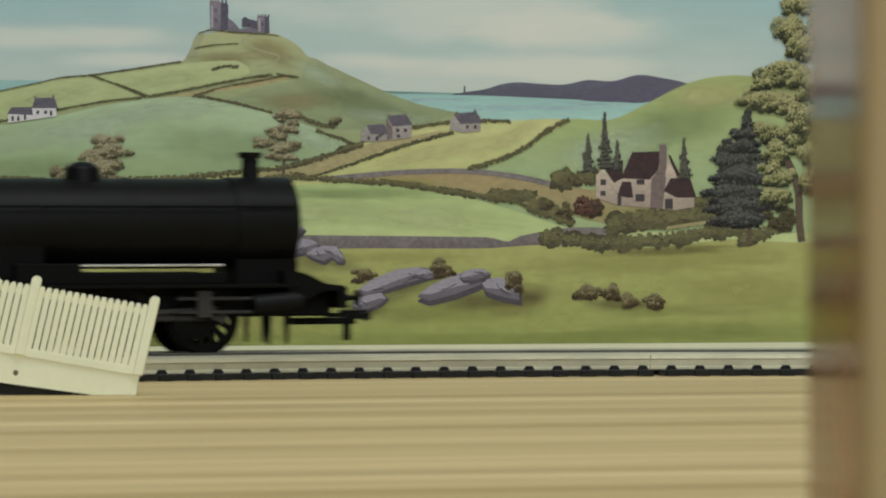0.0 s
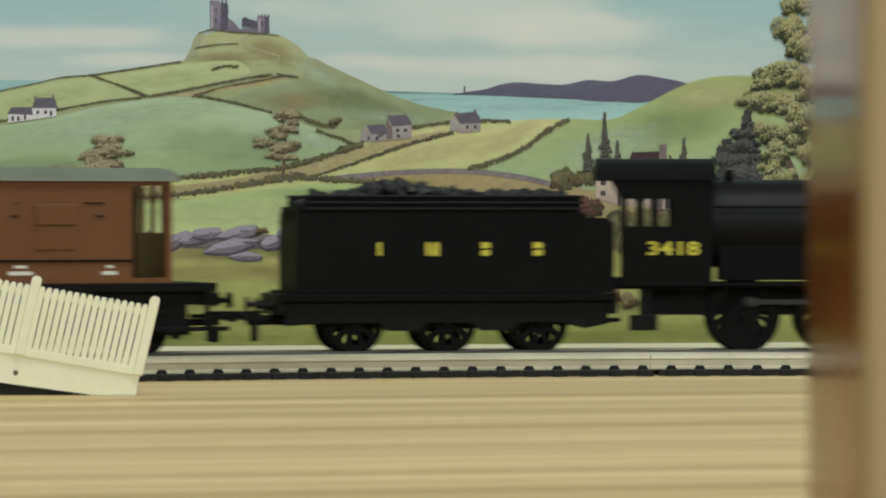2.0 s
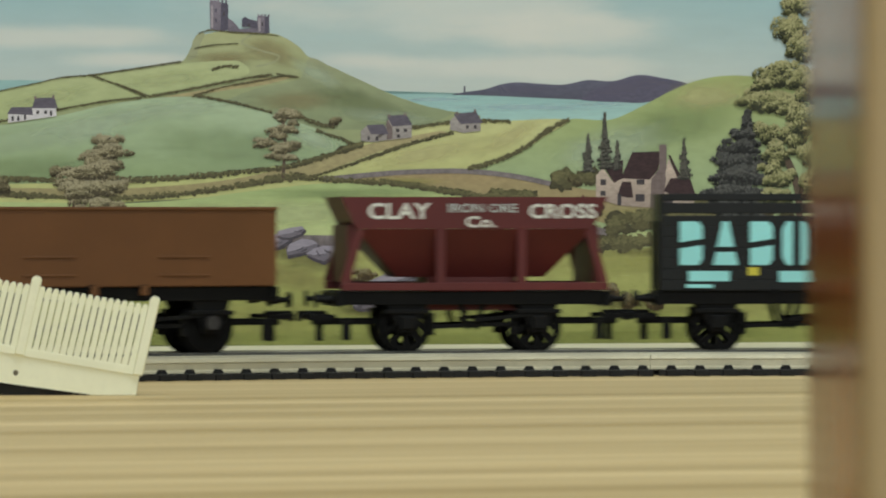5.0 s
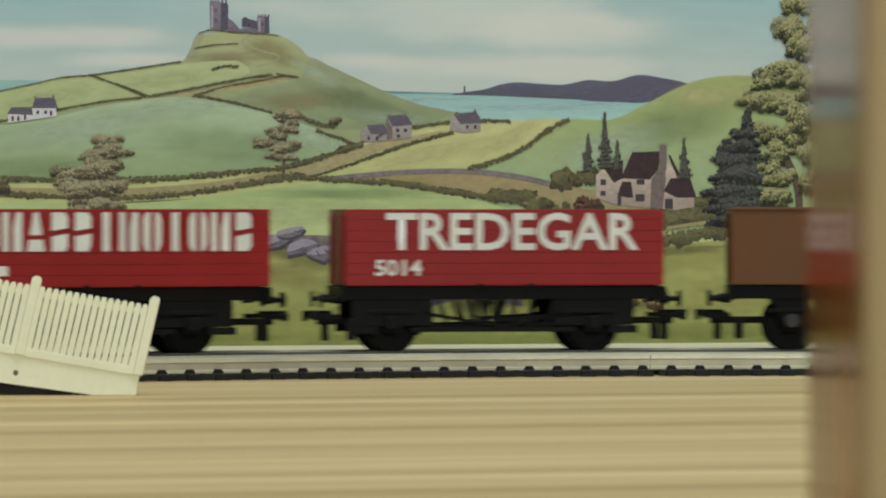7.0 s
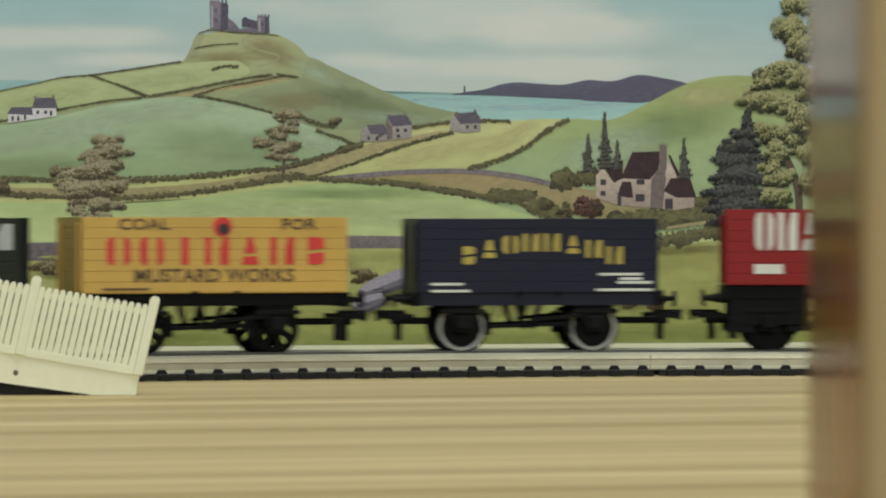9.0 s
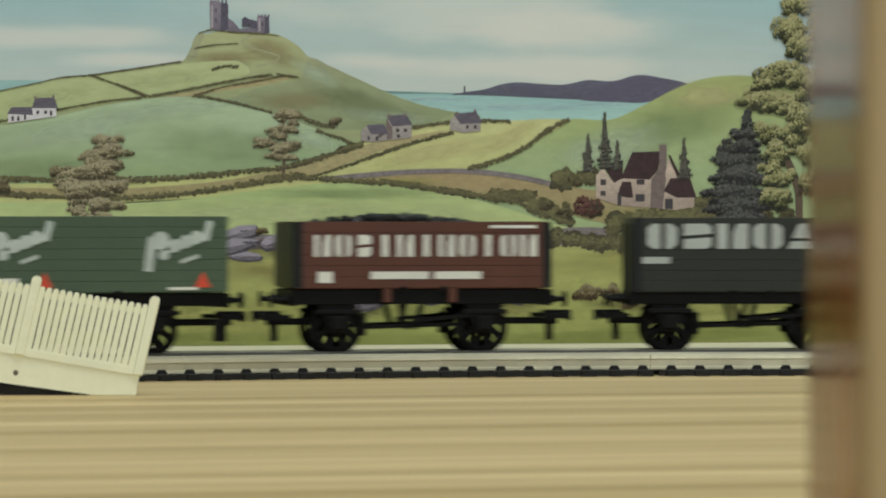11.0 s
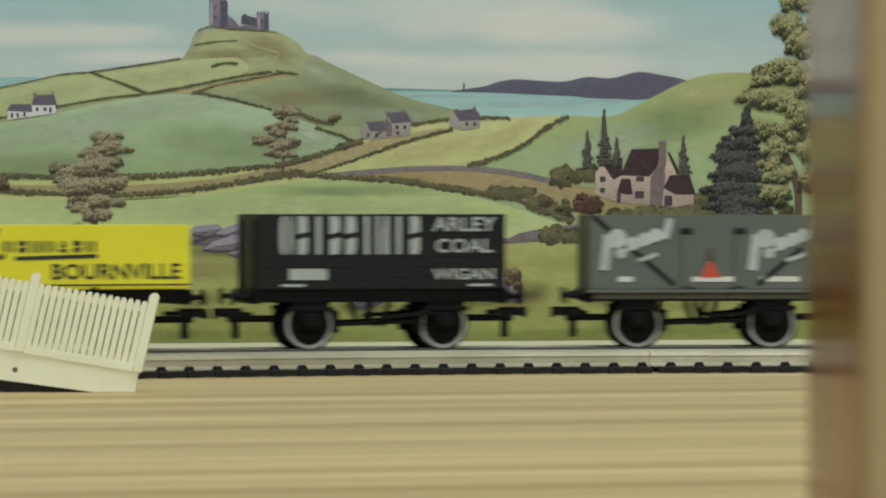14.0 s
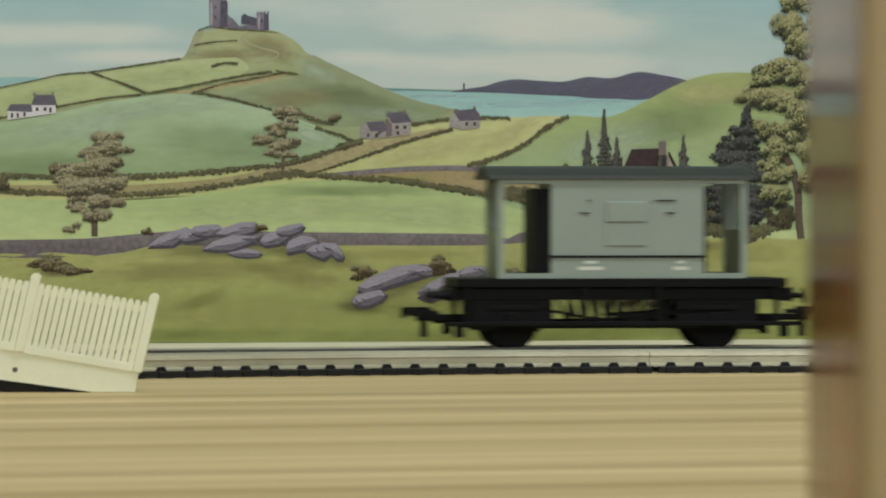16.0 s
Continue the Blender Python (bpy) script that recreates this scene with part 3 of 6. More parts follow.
patch("dry_wall", (-1900, 430, 0, 430, 150, 428, 240, 420, 330, 414, 500, 416, 700, 418, 860, 420, 900, 428, 920, 418, 1000, 404, 1070, 404, 1070, 424, 980, 436, 840, 442, 620, 440, 300, 446, 100, 466, 0, 470, -1900, 470), wall_ink, 12, 3)
under("foreground_grass", (-1900, 466, -200, 462, 60, 462, 200, 456, 280, 440, 420, 442, 620, 440, 850, 440, 960, 434, 1080, 440, 1180, 436, 1290, 424, 1370, 428, 1430, 430, 3100, 430), FOOT, grass, 13, label="printed foreground grass")

# castle
patch("castle_tower", (372, 52, 371, 4, 376, 1, 380, 4, 386, 2, 392, 6, 402, 6, 404, 12, 403, 54, 388, 56), castle_ink, 8, 0, "ruined grey castle keep")
patch("castle_shade", (390, 55, 391, 6, 402, 6, 404, 12, 403, 54), castle_shade, 8.4, 0)
patch("castle_wall", (403, 54, 403, 32, 412, 38, 418, 44, 424, 52, 440, 50, 456, 46, 458, 58, 430, 58, 404, 56), castle_ink, 8, 0)
patch("castle_wall", (428, 48, 428, 34, 434, 30, 440, 34, 448, 36, 456, 38, 456, 52, 440, 48), castle_shade, 8.2, 0)
patch("castle_tower", (455, 58, 455, 30, 462, 27, 472, 30, 476, 30, 477, 59, 466, 60), castle_ink, 8.5, 0)
patch("castle_shade", (468, 60, 468, 30, 476, 30, 477, 59), castle_shade, 8.8, 0)
castle_lit = ink("castle_light_ink", (164, 158, 154), vary=0.12, stain=80)
stroke("castle_light", (375, 10, 375, 50), 4, castle_lit, 8.6)
stroke("castle_light", (459, 32, 459, 56), 4, castle_lit, 8.9)
for x, y in ((382, 16), (382, 34), (396, 22), (464, 40), (440, 42)):
    stroke("castle_opening", (x, y, x, y + 6), 3, castle_shade if x < 390 else pane_ink, 9)
for x in (373, 379, 386, 393, 400):
    stroke("battlement", (x, 6, x, 0), 3.4, castle_ink if x < 390 else castle_shade, 8.7)
for x in (457, 463, 469, 475):
    stroke("battlement", (x, 31, x, 26), 3, castle_ink if x < 468 else castle_shade, 8.9)
hedge("castle_shrub", (352, 60, 372, 54, 410, 58, 450, 60, 492, 64), 4, (hedge_m, hedge_l), 9, 31)

hedges = (hedge_d, hedge_m, hedge_l)
for i, (line, wd, th) in enumerate((
        ((0, 162, 60, 149, 110, 138, 160, 134, 240, 122, 320, 110), 5, 0.8),
        ((160, 134, 200, 148, 230, 160, 258, 172), 6, 0.9),
        ((205, 149, 235, 160, 262, 170), 6, 0.9),
        ((0, 216, 60, 204, 130, 190, 190, 180, 250, 174), 7, 1.0),
        ((262, 172, 330, 160, 400, 146, 450, 137, 480, 134), 8, 1.0),
        ((345, 86, 380, 80, 420, 78), 4, 0.8), ((376, 124, 400, 118, 420, 120), 8, 0.9),
        ((340, 172, 390, 156, 450, 145, 510, 134, 528, 138), 6, 0.8), ((490, 132, 526, 138), 9, 1.0),
        ((345, 170, 400, 180, 450, 192, 480, 200), 9, 1.1),
        ((530, 208, 560, 220, 590, 226), 14, 1.0), ((560, 232, 600, 246, 626, 256), 9, 1.0),
        ((0, 320, 60, 320, 120, 322, 200, 322, 300, 318, 380, 312, 440, 305, 500, 298, 560, 284, 610, 266, 640, 258), 13, 1.0),
        ((0, 346, 100, 350, 200, 354, 300, 348, 380, 338, 430, 330, 480, 322, 540, 316), 13, 1.1),
        ((540, 318, 620, 292, 700, 264, 760, 246, 800, 236), 7, 1.0),
        ((470, 320, 520, 314, 560, 318, 600, 322, 680, 326, 740, 332, 800, 342, 860, 350), 13, 1.0),
        ((730, 228, 780, 220, 840, 216, 900, 216), 12, 1.0),
        ((830, 300, 880, 286, 930, 262, 970, 232, 1005, 214), 10, 1.1),
        ((700, 326, 780, 338, 850, 350, 900, 356, 945, 372, 985, 390, 1010, 398), 12, 1.1),
        ((1080, 404, 1140, 398, 1200, 394, 1260, 386, 1320, 380), 26, 1.2),
        ((960, 424, 1010, 430, 1070, 434, 1130, 436, 1200, 428, 1260, 416, 1320, 408), 22, 1.2),
        ((985, 322, 1010, 322, 1045, 318), 24, 1.1),
        ((870, 350, 910, 350, 940, 350), 16, 1.1), ((940, 372, 970, 378, 1005, 392), 22, 1.1),
        ((1310, 430, 1350, 420, 1400, 398), 20, 1.1), ((1230, 362, 1270, 360), 16, 1.0))):
    hedge("hedge", line, wd * (0.8 if line[1] < 235 else 1.6 if wd > 15 else 1.15), hedges, 14, 40 + i, th, "painted dark green hedge")
stroke("field_wall", (570, 318, 700, 306, 800, 303, 860, 306, 920, 314, 985, 328), 9, wall_ink, 13.5)
stroke("field_wall", (1180, 404, 1260, 392, 1330, 380), 6, lane, 15.8)

# cottages
whitewash = ink("whitewash_ink", (206, 206, 194), vary=0.1, stain=70)
grey_stone = ink("grey_stone_ink", (168, 164, 148), (150, 146, 132), 200, 250, vary=0.14, stain=70)


def cottage(wall, roof, shade, windows, chimneys, stone):
    patch("cottage_wall", wall, stone, 16, 0, "painted stone cottage")
    for r in shade:
        patch("cottage_shade", r, stone_shade, 16.4, 0)
    for r in roof:
        patch("cottage_roof", r[0], r[1], 16.8, 0)
    for x, y, w, h in windows:
        patch("cottage_window", (x, y, x + w, y, x + w, y + h, x, y + h), pane_ink, 17.2, 0)
    for x, y, w, h in chimneys:
        patch("chimney_stack", (x, y, x + w, y, x + w, y + h, x, y + h), stone_shade, 17.4, 0)


cottage((14, 218, 14, 200, 56, 198, 58, 186, 98, 186, 100, 206, 56, 212), (((12, 202, 20, 190, 56, 190, 58, 204), slate), ((56, 192, 62, 174, 96, 173, 102, 192), slate)), (),
        ((20, 206, 4, 8), (30, 206, 4, 8), (42, 204, 4, 8), (64, 196, 5, 6), (78, 196, 5, 6), (88, 196, 4, 9)), ((60, 170, 4, 6), (92, 169, 4, 6)), whitewash)
cottage((638, 250, 638, 232, 650, 222, 684, 236, 684, 218, 690, 208, 728, 222, 728, 244, 690, 248, 660, 252), (((648, 222, 678, 220, 688, 238, 656, 238), slate), ((684, 206, 718, 203, 730, 222, 694, 224), slate)),
        ((684, 248, 684, 212, 694, 226, 694, 246),), ((650, 242, 4, 6), (664, 242, 5, 7), (700, 228, 6, 6), (714, 228, 6, 6), (702, 238, 5, 6)), ((686, 202, 4, 6), (714, 200, 5, 6)), grey_stone)
cottage((796, 230, 796, 214, 806, 204, 850, 218, 850, 232, 820, 236), (((802, 202, 842, 198, 854, 218, 814, 220), slate),), (), ((824, 222, 5, 6), (838, 222, 5, 6)), ((806, 198, 4, 6), (838, 194, 4, 6)), grey_stone)
cottage((1054, 350, 1054, 312, 1066, 296, 1082, 320, 1098, 316, 1098, 310, 1176, 308, 1180, 290, 1198, 316, 1228, 350, 1228, 366, 1196, 372, 1150, 368, 1096, 364, 1070, 356), (
    ((1098, 316, 1118, 270, 1170, 268, 1164, 300, 1150, 318), roof_ink), ((1067, 292, 1102, 284, 1101, 316, 1086, 324), roof_ink),
    ((1092, 346, 1100, 322, 1116, 322, 1120, 350, 1108, 350), roof_ink), ((1174, 338, 1186, 316, 1220, 314, 1232, 350, 1196, 350), roof_ink), ((1176, 312, 1182, 280, 1198, 314, 1186, 316), stone_ink), ((1182, 274, 1186, 276, 1206, 316, 1198, 316), roof_ink)),
    ((1150, 368, 1152, 318, 1166, 298, 1180, 300, 1176, 330, 1172, 370),), ((1062, 318, 10, 10), (1062, 338, 9, 9), (1126, 318, 14, 9), (1124, 344, 16, 13), (1092, 344, 7, 20), (1176, 352, 14, 18)), ((1166, 256, 13, 44),), stone_ink)

# trees
def cone_tree(name, x, top, foot, w, inks, size, layer, seed):
    rows = []
    n = 15
    for i in range(n):
        f = i / (n - 1)
        rows.append((x, top + (foot - top) * (0.04 + 0.92 * f), w * (0.1 + 0.9 * f) * 0.46, (foot - top) / n * 0.8))
    return foliage(name, rows, size, inks, layer, seed, 0.9, "", 0.4)


pines = (pine_d, pine_m, pine_l)
cypress_shade = ink("cypress_shade_ink", (54, 56, 48), vary=0.2, stain=80)
cypress = ink("cypress_ink", (80, 80, 66), vary=0.2, stain=80)
cypress_lit = ink("cypress_light_ink", (106, 106, 90), vary=0.2, stain=80)
for k, (x, top, foot, w) in enumerate(((1040, 238, 304, 26), (1070, 200, 300, 30), (1092, 248, 300, 18), (1210, 246, 318, 28))):
    cone_tree("cypress", x, top, foot, w, (cypress_shade, cypress, cypress_lit), 5, 15.2, 70 + k)
foliage("conifer", ((1322, 202, 8, 12), (1321, 220, 14, 15), (1317, 240, 24, 16), (1312, 262, 34, 18), (1306, 290, 46, 18), (1310, 316, 52, 19), (1306, 342, 54, 19), (1314, 368, 54, 18), (1318, 390, 46, 14)), 7, pines, 18, 80, 1.3, "dark painted conifer")
stroke("tree_trunk", (1324, 430, 1326, 400, 1322, 300), 8, bark, 17.8)
stroke("tree_trunk", (1418, 428, 1414, 390, 1412, 340, 1400, 300, 1384, 270), 13, bark, 19)
stroke("tree_trunk", (1412, 350, 1430, 310, 1440, 280), 8, bark, 19)
leaves = (leaf_d, leaf_m, leaf_l, leaf_p)
foliage("broadleaf_tree", ((1408, 10, 30, 18), (1396, 52, 30, 28), (1420, 88, 26, 28), (1376, 126, 36, 24), (1420, 138, 30, 26), (1350, 180, 40, 26), (1404, 190, 40, 24), (1352, 232, 24, 18), (1404, 236, 36, 26), (1372, 268, 28, 20), (1368, 300, 22, 18), (1380, 348, 26, 20), (1424, 210, 30, 24), (1352, 150, 20, 12), (1440, 160, 30, 30), (1436, 276, 26, 26), (1380, 318, 26, 18), (1440, 330, 26, 24), (1470, 80, 40, 60), (1490, 190, 50, 70), (1490, 300, 50, 50)), 7, (lush_d, lush_m, lush_l, lush_p), 20, 81, 1.25, "tall painted broadleaf tree")
foliage("shrub", ((1392, 384, 22, 16), (1372, 396, 20, 14)), 8, (leaf_d, hedge_m), 20, 82)
stroke("tree_trunk", (168, 424, 168, 404, 166, 380, 180, 300, 190, 258), 11, bark, 15)
stroke("tree_trunk", (168, 384, 140, 372, 118, 346), 5, bark, 15)
foliage("broadleaf_tree", ((192, 252, 26, 16), (176, 280, 38, 18), (118, 302, 22, 11), (150, 318, 44, 20), (200, 332, 30, 16), (136, 346, 30, 14), (182, 362, 32, 16), (140, 374, 18, 8), (182, 388, 22, 12), (160, 336, 46, 16), (172, 300, 40, 14), (196, 270, 30, 12), (158, 388, 16, 10), (122, 410, 14, 6), (136, 404, 8, 5)), 6, leaves, 16, 83, 1.1, "painted broadleaf tree", 0.4)
stroke("tree_trunk", (500, 318, 502, 290, 504, 250, 500, 214), 6, bark, 15)
stroke("tree_trunk", (503, 282, 478, 262), 3, bark, 15)
foliage("broadleaf_tree", ((502, 204, 28, 10), (500, 228, 26, 12), (472, 252, 24, 9), (516, 256, 26, 10), (484, 276, 18, 8), (512, 278, 18, 8), (500, 264, 22, 8), (486, 240, 16, 7), (518, 216, 12, 6)), 6, leaves, 16, 84, 1.0, "painted broadleaf tree", 0.42)
foliage("shrub", ((-6, 330, 18, 22), (160, 318, 60, 7), (590, 216, 12, 10), (100, 306, 16, 10)), 7, (leaf_d, leaf_m, leaf_l), 15.8, 85)
foliage("rust_shrub", ((1050, 364, 27, 18), (1036, 378, 16, 8)), 7, (leaf_d, ink("rust_shade_ink", (84, 52, 46), vary=0.2, stain=80), rust), 16, 86, 1.0, "rust-red painted shrub")
foliage("shrub", ((964, 364, 16, 12), (1000, 374, 16, 12), (1020, 320, 12, 12), (1330, 372, 30, 10)), 6, (leaf_d, leaf_m, hedge_l), 16, 87)
# rocks and tufts on the grass
def boulder(cx, cy, w, h, lean, layer, seed):
    """An angular slab: lit top, grey face, dark underside."""
    rng = random.Random(seed)
    n = 8
    rim = []
    for k in range(n):
        a = 2 * math.pi * k / n
        q = rng.uniform(0.7, 1.16)
        x, y = w / 2 * q * math.cos(a), h / 2 * q * math.sin(a)
        rim.append((x, y))
    at = lambda pts: [v for x, y in pts for v in (cx + x, cy + y - lean * x)]
    patch("rock", at([(x * 1.03 + h * 0.08, y + h * 0.16) for x, y in rim]), rock_dark, layer, 0, "grey painted rock")
    patch("rock_face", at([(x * 0.98, y * 0.92 - h * 0.02) for x, y in rim]), rock, layer + 0.08, 0)
    patch("rock_top", at([(x * 0.94, y * 0.9 - h * 0.04 if y < 0 else y * 0.1 + 0.1 * h * math.sin(x * 0.2)) for x, y in rim]), rock_light, layer + 0.16, 0)
    for k in range(4):
        a = rng.uniform(-0.42, 0.3) * w
        b = a + rng.uniform(0.1, 0.3) * w
        u, v = rng.uniform(-0.2, 0.3) * h, rng.uniform(-0.1, 0.35) * h
        stroke("rock_crack", at([(a, u), ((a + b) / 2, (u + v) / 2 + 0.05 * h), (b, v)]), rng.uniform(1.0, 2.4), rock_dark if k else rock, layer + 0.22)


for k, (cx, cy, w, h, lean) in enumerate(((306, 426, 84, 30, 0.35), (346, 422, 62, 28, 0.2), (366, 414, 56, 24, 0.1), (424, 412, 84, 24, 0.2), (410, 436, 116, 28, 0.18), (436, 454, 62, 16, 0.0), (494, 424, 64, 28, 0.3), (512, 412, 60, 20, 0.2), (534, 438, 70, 30, 0.2),
                                         (572, 448, 66, 30, 0.05), (596, 452, 30, 24, -0.4), (700, 496, 140, 36, 0.3), (756, 484, 60, 20, 0.1), (806, 506, 150, 48, 0.3), (838, 486, 60, 28, 0.1), (884, 510, 90, 44, -0.2), (650, 534, 64, 28, 0.2))):
    boulder(cx, cy, w, h, lean, 14.6 + 0.3 * k, 200 + k)
foliage("gorse", ((96, 474, 34, 15), (130, 484, 30, 8), (645, 488, 22, 12), (780, 476, 24, 14), (908, 494, 20, 20), (1038, 518, 22, 17), (1084, 516, 17, 16), (1116, 534, 20, 13), (1158, 534, 22, 15), (260, 416, 10, 6), (464, 408, 12, 6)), 6, (ink("gorse_shade_ink", (74, 62, 40), vary=0.2, stain=90), ink("gorse_ink", (104, 90, 52), vary=0.2, stain=90), leaf_l), 18.5, 88, 1.2, "painted gorse tuft")
rng = random.Random(3)
bm = bmesh.new()
for i in range(420):
    x, y = rng.uniform(-200, 1700), rng.uniform(455, 606)
    w = rng.uniform(8, 34)
    flat_face(bm, [(x - w, y), (x - w * 0.3, y - w * 0.10), (x + w * 0.6, y - w * 0.07), (x + w, y), (x + w * 0.2, y + w * 0.1)], 13.15 + (i % 30) * 0.005)
tagged(part("grass_brushwork", bm, ink("grass_brush_ink", (160, 165, 94), (143, 152, 82), 425, 600, vary=0.12, stain=60), sheet), kind="stuff")

# brushed light and shade of the print
pale_hill, deep_hill = wash("pale_hill_wash", (190, 209, 170)), wash("deep_hill_wash", (128, 150, 96), 0.5)
warm_hill, olive_hill = wash("warm_hill_wash", (158, 148, 100)), wash("olive_hill_wash", (126, 140, 94))
pale_field, straw = wash("pale_field_wash", (194, 206, 146)), wash("straw_wash", (204, 202, 140))
earth, olive = wash("earth_wash", (140, 130, 78), 0.5), wash("olive_grass_wash", (134, 138, 70), 0.5)
sunlit, moss_low = wash("sunlit_grass_wash", (168, 170, 95), 0.6), wash("moss_wash", (130, 142, 68), 0.4)
shine, mauve = wash("sea_shine_wash", (186, 212, 204), 0.7), wash("mauve_wash", (124, 122, 134), 0.6)
umber = wash("umber_shade_wash", (92, 84, 54), 0.6, 110.0)
tone = 0.0
for cx, cy, rx, ry, m, layer, lean in (
        (120, 234, 210, 34, pale_hill, 7.3, 0.2), (300, 196, 150, 22, pale_hill, 7.3, 0.1), (420, 262, 170, 44, deep_hill, 7.2, -0.05), (60, 296, 160, 26, deep_hill, 7.2, 0), (560, 250, 60, 22, pale_hill, 7.3, -0.3),
        (480, 92, 60, 26, warm_hill, 5.8, -0.3), (400, 104, 70, 16, warm_hill, 5.8, 0), (640, 186, 110, 30, olive_hill, 5.8, -0.3), (560, 130, 50, 20, pale_hill, 5.8, -0.45), (520, 180, 90, 20, warm_hill, 5.8, 0), (680, 206, 100, 16, pale_hill, 5.8, -0.1),
        (90, 172, 90, 16, pale_field, 6.3, 0.2), (300, 140, 110, 16, pale_field, 6.3, 0.1),
        (470, 378, 260, 30, pale_field, 11.3, 0), (740, 384, 200, 30, pale_field, 11.3, -0.1), (620, 344, 200, 14, deep_hill, 11.2, 0),
        (760, 272, 140, 22, straw, 9.8, 0.2), (900, 244, 70, 20, straw, 9.8, 0.5), (1260, 168, 110, 34, straw, 4.3, 0.1), (1080, 262, 130, 50, pale_hill, 4.3, 0.2), (1200, 220, 130, 50, deep_hill, 4.2, 0.2),
        (330, 486, 200, 24, earth, 13.5, 0.05), (520, 492, 110, 28, earth, 13.5, -0.2), (760, 552, 200, 26, olive, 13.5, 0), (930, 536, 70, 30, earth, 13.5, 0.2), (1180, 462, 300, 28, sunlit, 13.5, 0.05), (700, 456, 140, 14, sunlit, 13.5, 0),
        (420, 560, 260, 46, sunlit, 13.5, 0), (1160, 548, 160, 16, olive, 13.5, 0), (1320, 520, 160, 50, sunlit, 13.5, 0), (800, 600, 700, 16, moss_low, 13.6, 0), (200, 600, 300, 18, moss_low, 13.6, 0), (360, 536, 60, 16, olive, 13.7, 0.3), (1250, 586, 300, 20, moss_low, 13.6, 0),
        (420, 444, 190, 22, umber, 13.8, 0.05), (560, 462, 90, 22, umber, 13.8, -0.1), (700, 518, 100, 26, umber, 13.8, 0.2), (850, 532, 120, 20, umber, 13.8, 0), (640, 548, 56, 16, umber, 13.8, 0), (930, 520, 50, 26, umber, 13.8, 0), (100, 486, 60, 12, umber, 13.8, 0), (1096, 538, 80, 12, umber, 13.8, 0), (1180, 444, 150, 10, umber, 13.8, 0.05),
        (930, 190, 180, 8, shine, 2.3, 0), (780, 176, 90, 6, shine, 2.3, 0), (1060, 184, 80, 6, shine, 2.3, 0), (930, 158, 70, 9, mauve, 3.7, 0), (1100, 156, 60, 12, mauve, 3.7, 0.2), (1160, 146, 40, 7, mauve, 3.7, 0),
        (700, 322, 120, 10, sunlit, 10.3, 0), (1140, 380, 120, 14, sunlit, 10.3, 0)):
    tone += 0.012
    soft_spot("brushed_tone", cx, cy, rx, ry, m, layer + tone % 0.2, lean)

# white turned-out foot of the sheet, flat on the board
part("turned_foot", cube(ua, ub, -58.0, -0.8, 0.25, 0.85, bevel=0.1), surface("white_card", lin(226, 220, 192), 0.7, vary=0.05, grain=200, stain=20), sheet, "white card foot of the backscene")


# ---- cream plastic ramp with a picket fence, tipped on the board ----
def fence_ramp():
    """Local x along the ramp to its low end at 0, z up from its underside."""
    fr = thing("platform_ramp", "cream plastic platform ramp with picket fence, lying tilted", "platform ramp")
    L = 78.0
    RISE = Matrix.Translation((0, 0, 5.6)) @ Matrix.Rotation(radians(2.1), 4, "Y") @ Matrix.Translation((0, 0, -5.6))
    up = lambda bm: bm.transform(RISE) or bm
    part("ramp_wall", prism(bmesh.new(), [(-L, 0), (-9.8, 0), (-0.5, 1.24), (-0.3, 5.6), (-L, 5.6 + L * 0.0367)], 0, 1.6), cream, fr)
    part("ramp_deck", up(cube(-L, -10.0, 1.6, 34, 4.2, 5.5, bevel=0.2)), cream, fr)
    part("rear_wall", prism(bmesh.new(), [(-L, 0), (-11, 0), (-10.6, 0.2), (-10.6, 4.1), (-L, 4.1)], 32.6, 34.2), cream, fr)
    part("bottom_rail", up(cube(-L, -0.3, -0.35, 0.9, 5.4, 7.4, bevel=0.2)), cream, fr)
    part("top_rail", up(cube(-L, 0.7, 0.1, 0.9, 18.9, 20.3, bevel=0.15)), cream, fr)
    LEAN = Matrix(((1, 0, 0.06, 0), (0, 1, 0, 0), (0, 0, 1, 0), (0, 0, 0, 1)))
    x = -0.9
    k = 0
    while x > -L + 1:
        if k % 17 == 0:
            bm = cube(x - 1.2, x + 1.0, -0.8, 1.2, 5.6, 22.6, bevel=0.3)
            rod(bm, (x - 0.1, -0.84, 22.4), (x - 0.1, 1.16, 22.4), 1.1, 14)
            bm.transform(RISE @ LEAN)
            part("fence_post", bm, cream, fr)
            x -= 1.9
        else:
            bm = cube(x - 0.65, x + 0.65, -0.3, 0.7, 5.8, 20.8, bevel=0.12)
            rod(bm, (x, -0.34, 20.8), (x, 0.66, 20.8), 0.6, 10)
            bm.transform(RISE @ LEAN)
            part("picket", bm, cream, fr)
            x -= 1.535
        k += 1
    # peg hole is a solid disc, its inner shade given as dark brown
    hole = surface("hole_shade", (0.16, 0.14, 0.09, 1), 0.7, vary=0.2)
    part("peg_hole", rod(bmesh.new(), (-27.4, -0.05, 2.6), (-27.4, 0.5, 2.6), 0.6, 12), hole, fr, "small brown disc for the shade in a peg hole")
    # solid black block added to give the gap below the ramp its shade
    part("underside", prism(bmesh.new(), [(-L + 7, 0.3), (-L + 7, -8.4), (-10.6, -0.2), (-10.4, 0.3)], 1.0, 30), sleeper_black, fr, "black block put in for the shade below the ramp")
    part("rest", cube(-L + 1, -L + 6, 3, 30, -9.6, 0.2), cream, fr)
    fr.matrix_world = Matrix.Translation((-67.5 * MM, 930 * MM, -1.2 * MM)) @ Matrix.Rotation(radians(7.6), 4, "Y")


fence_ramp()


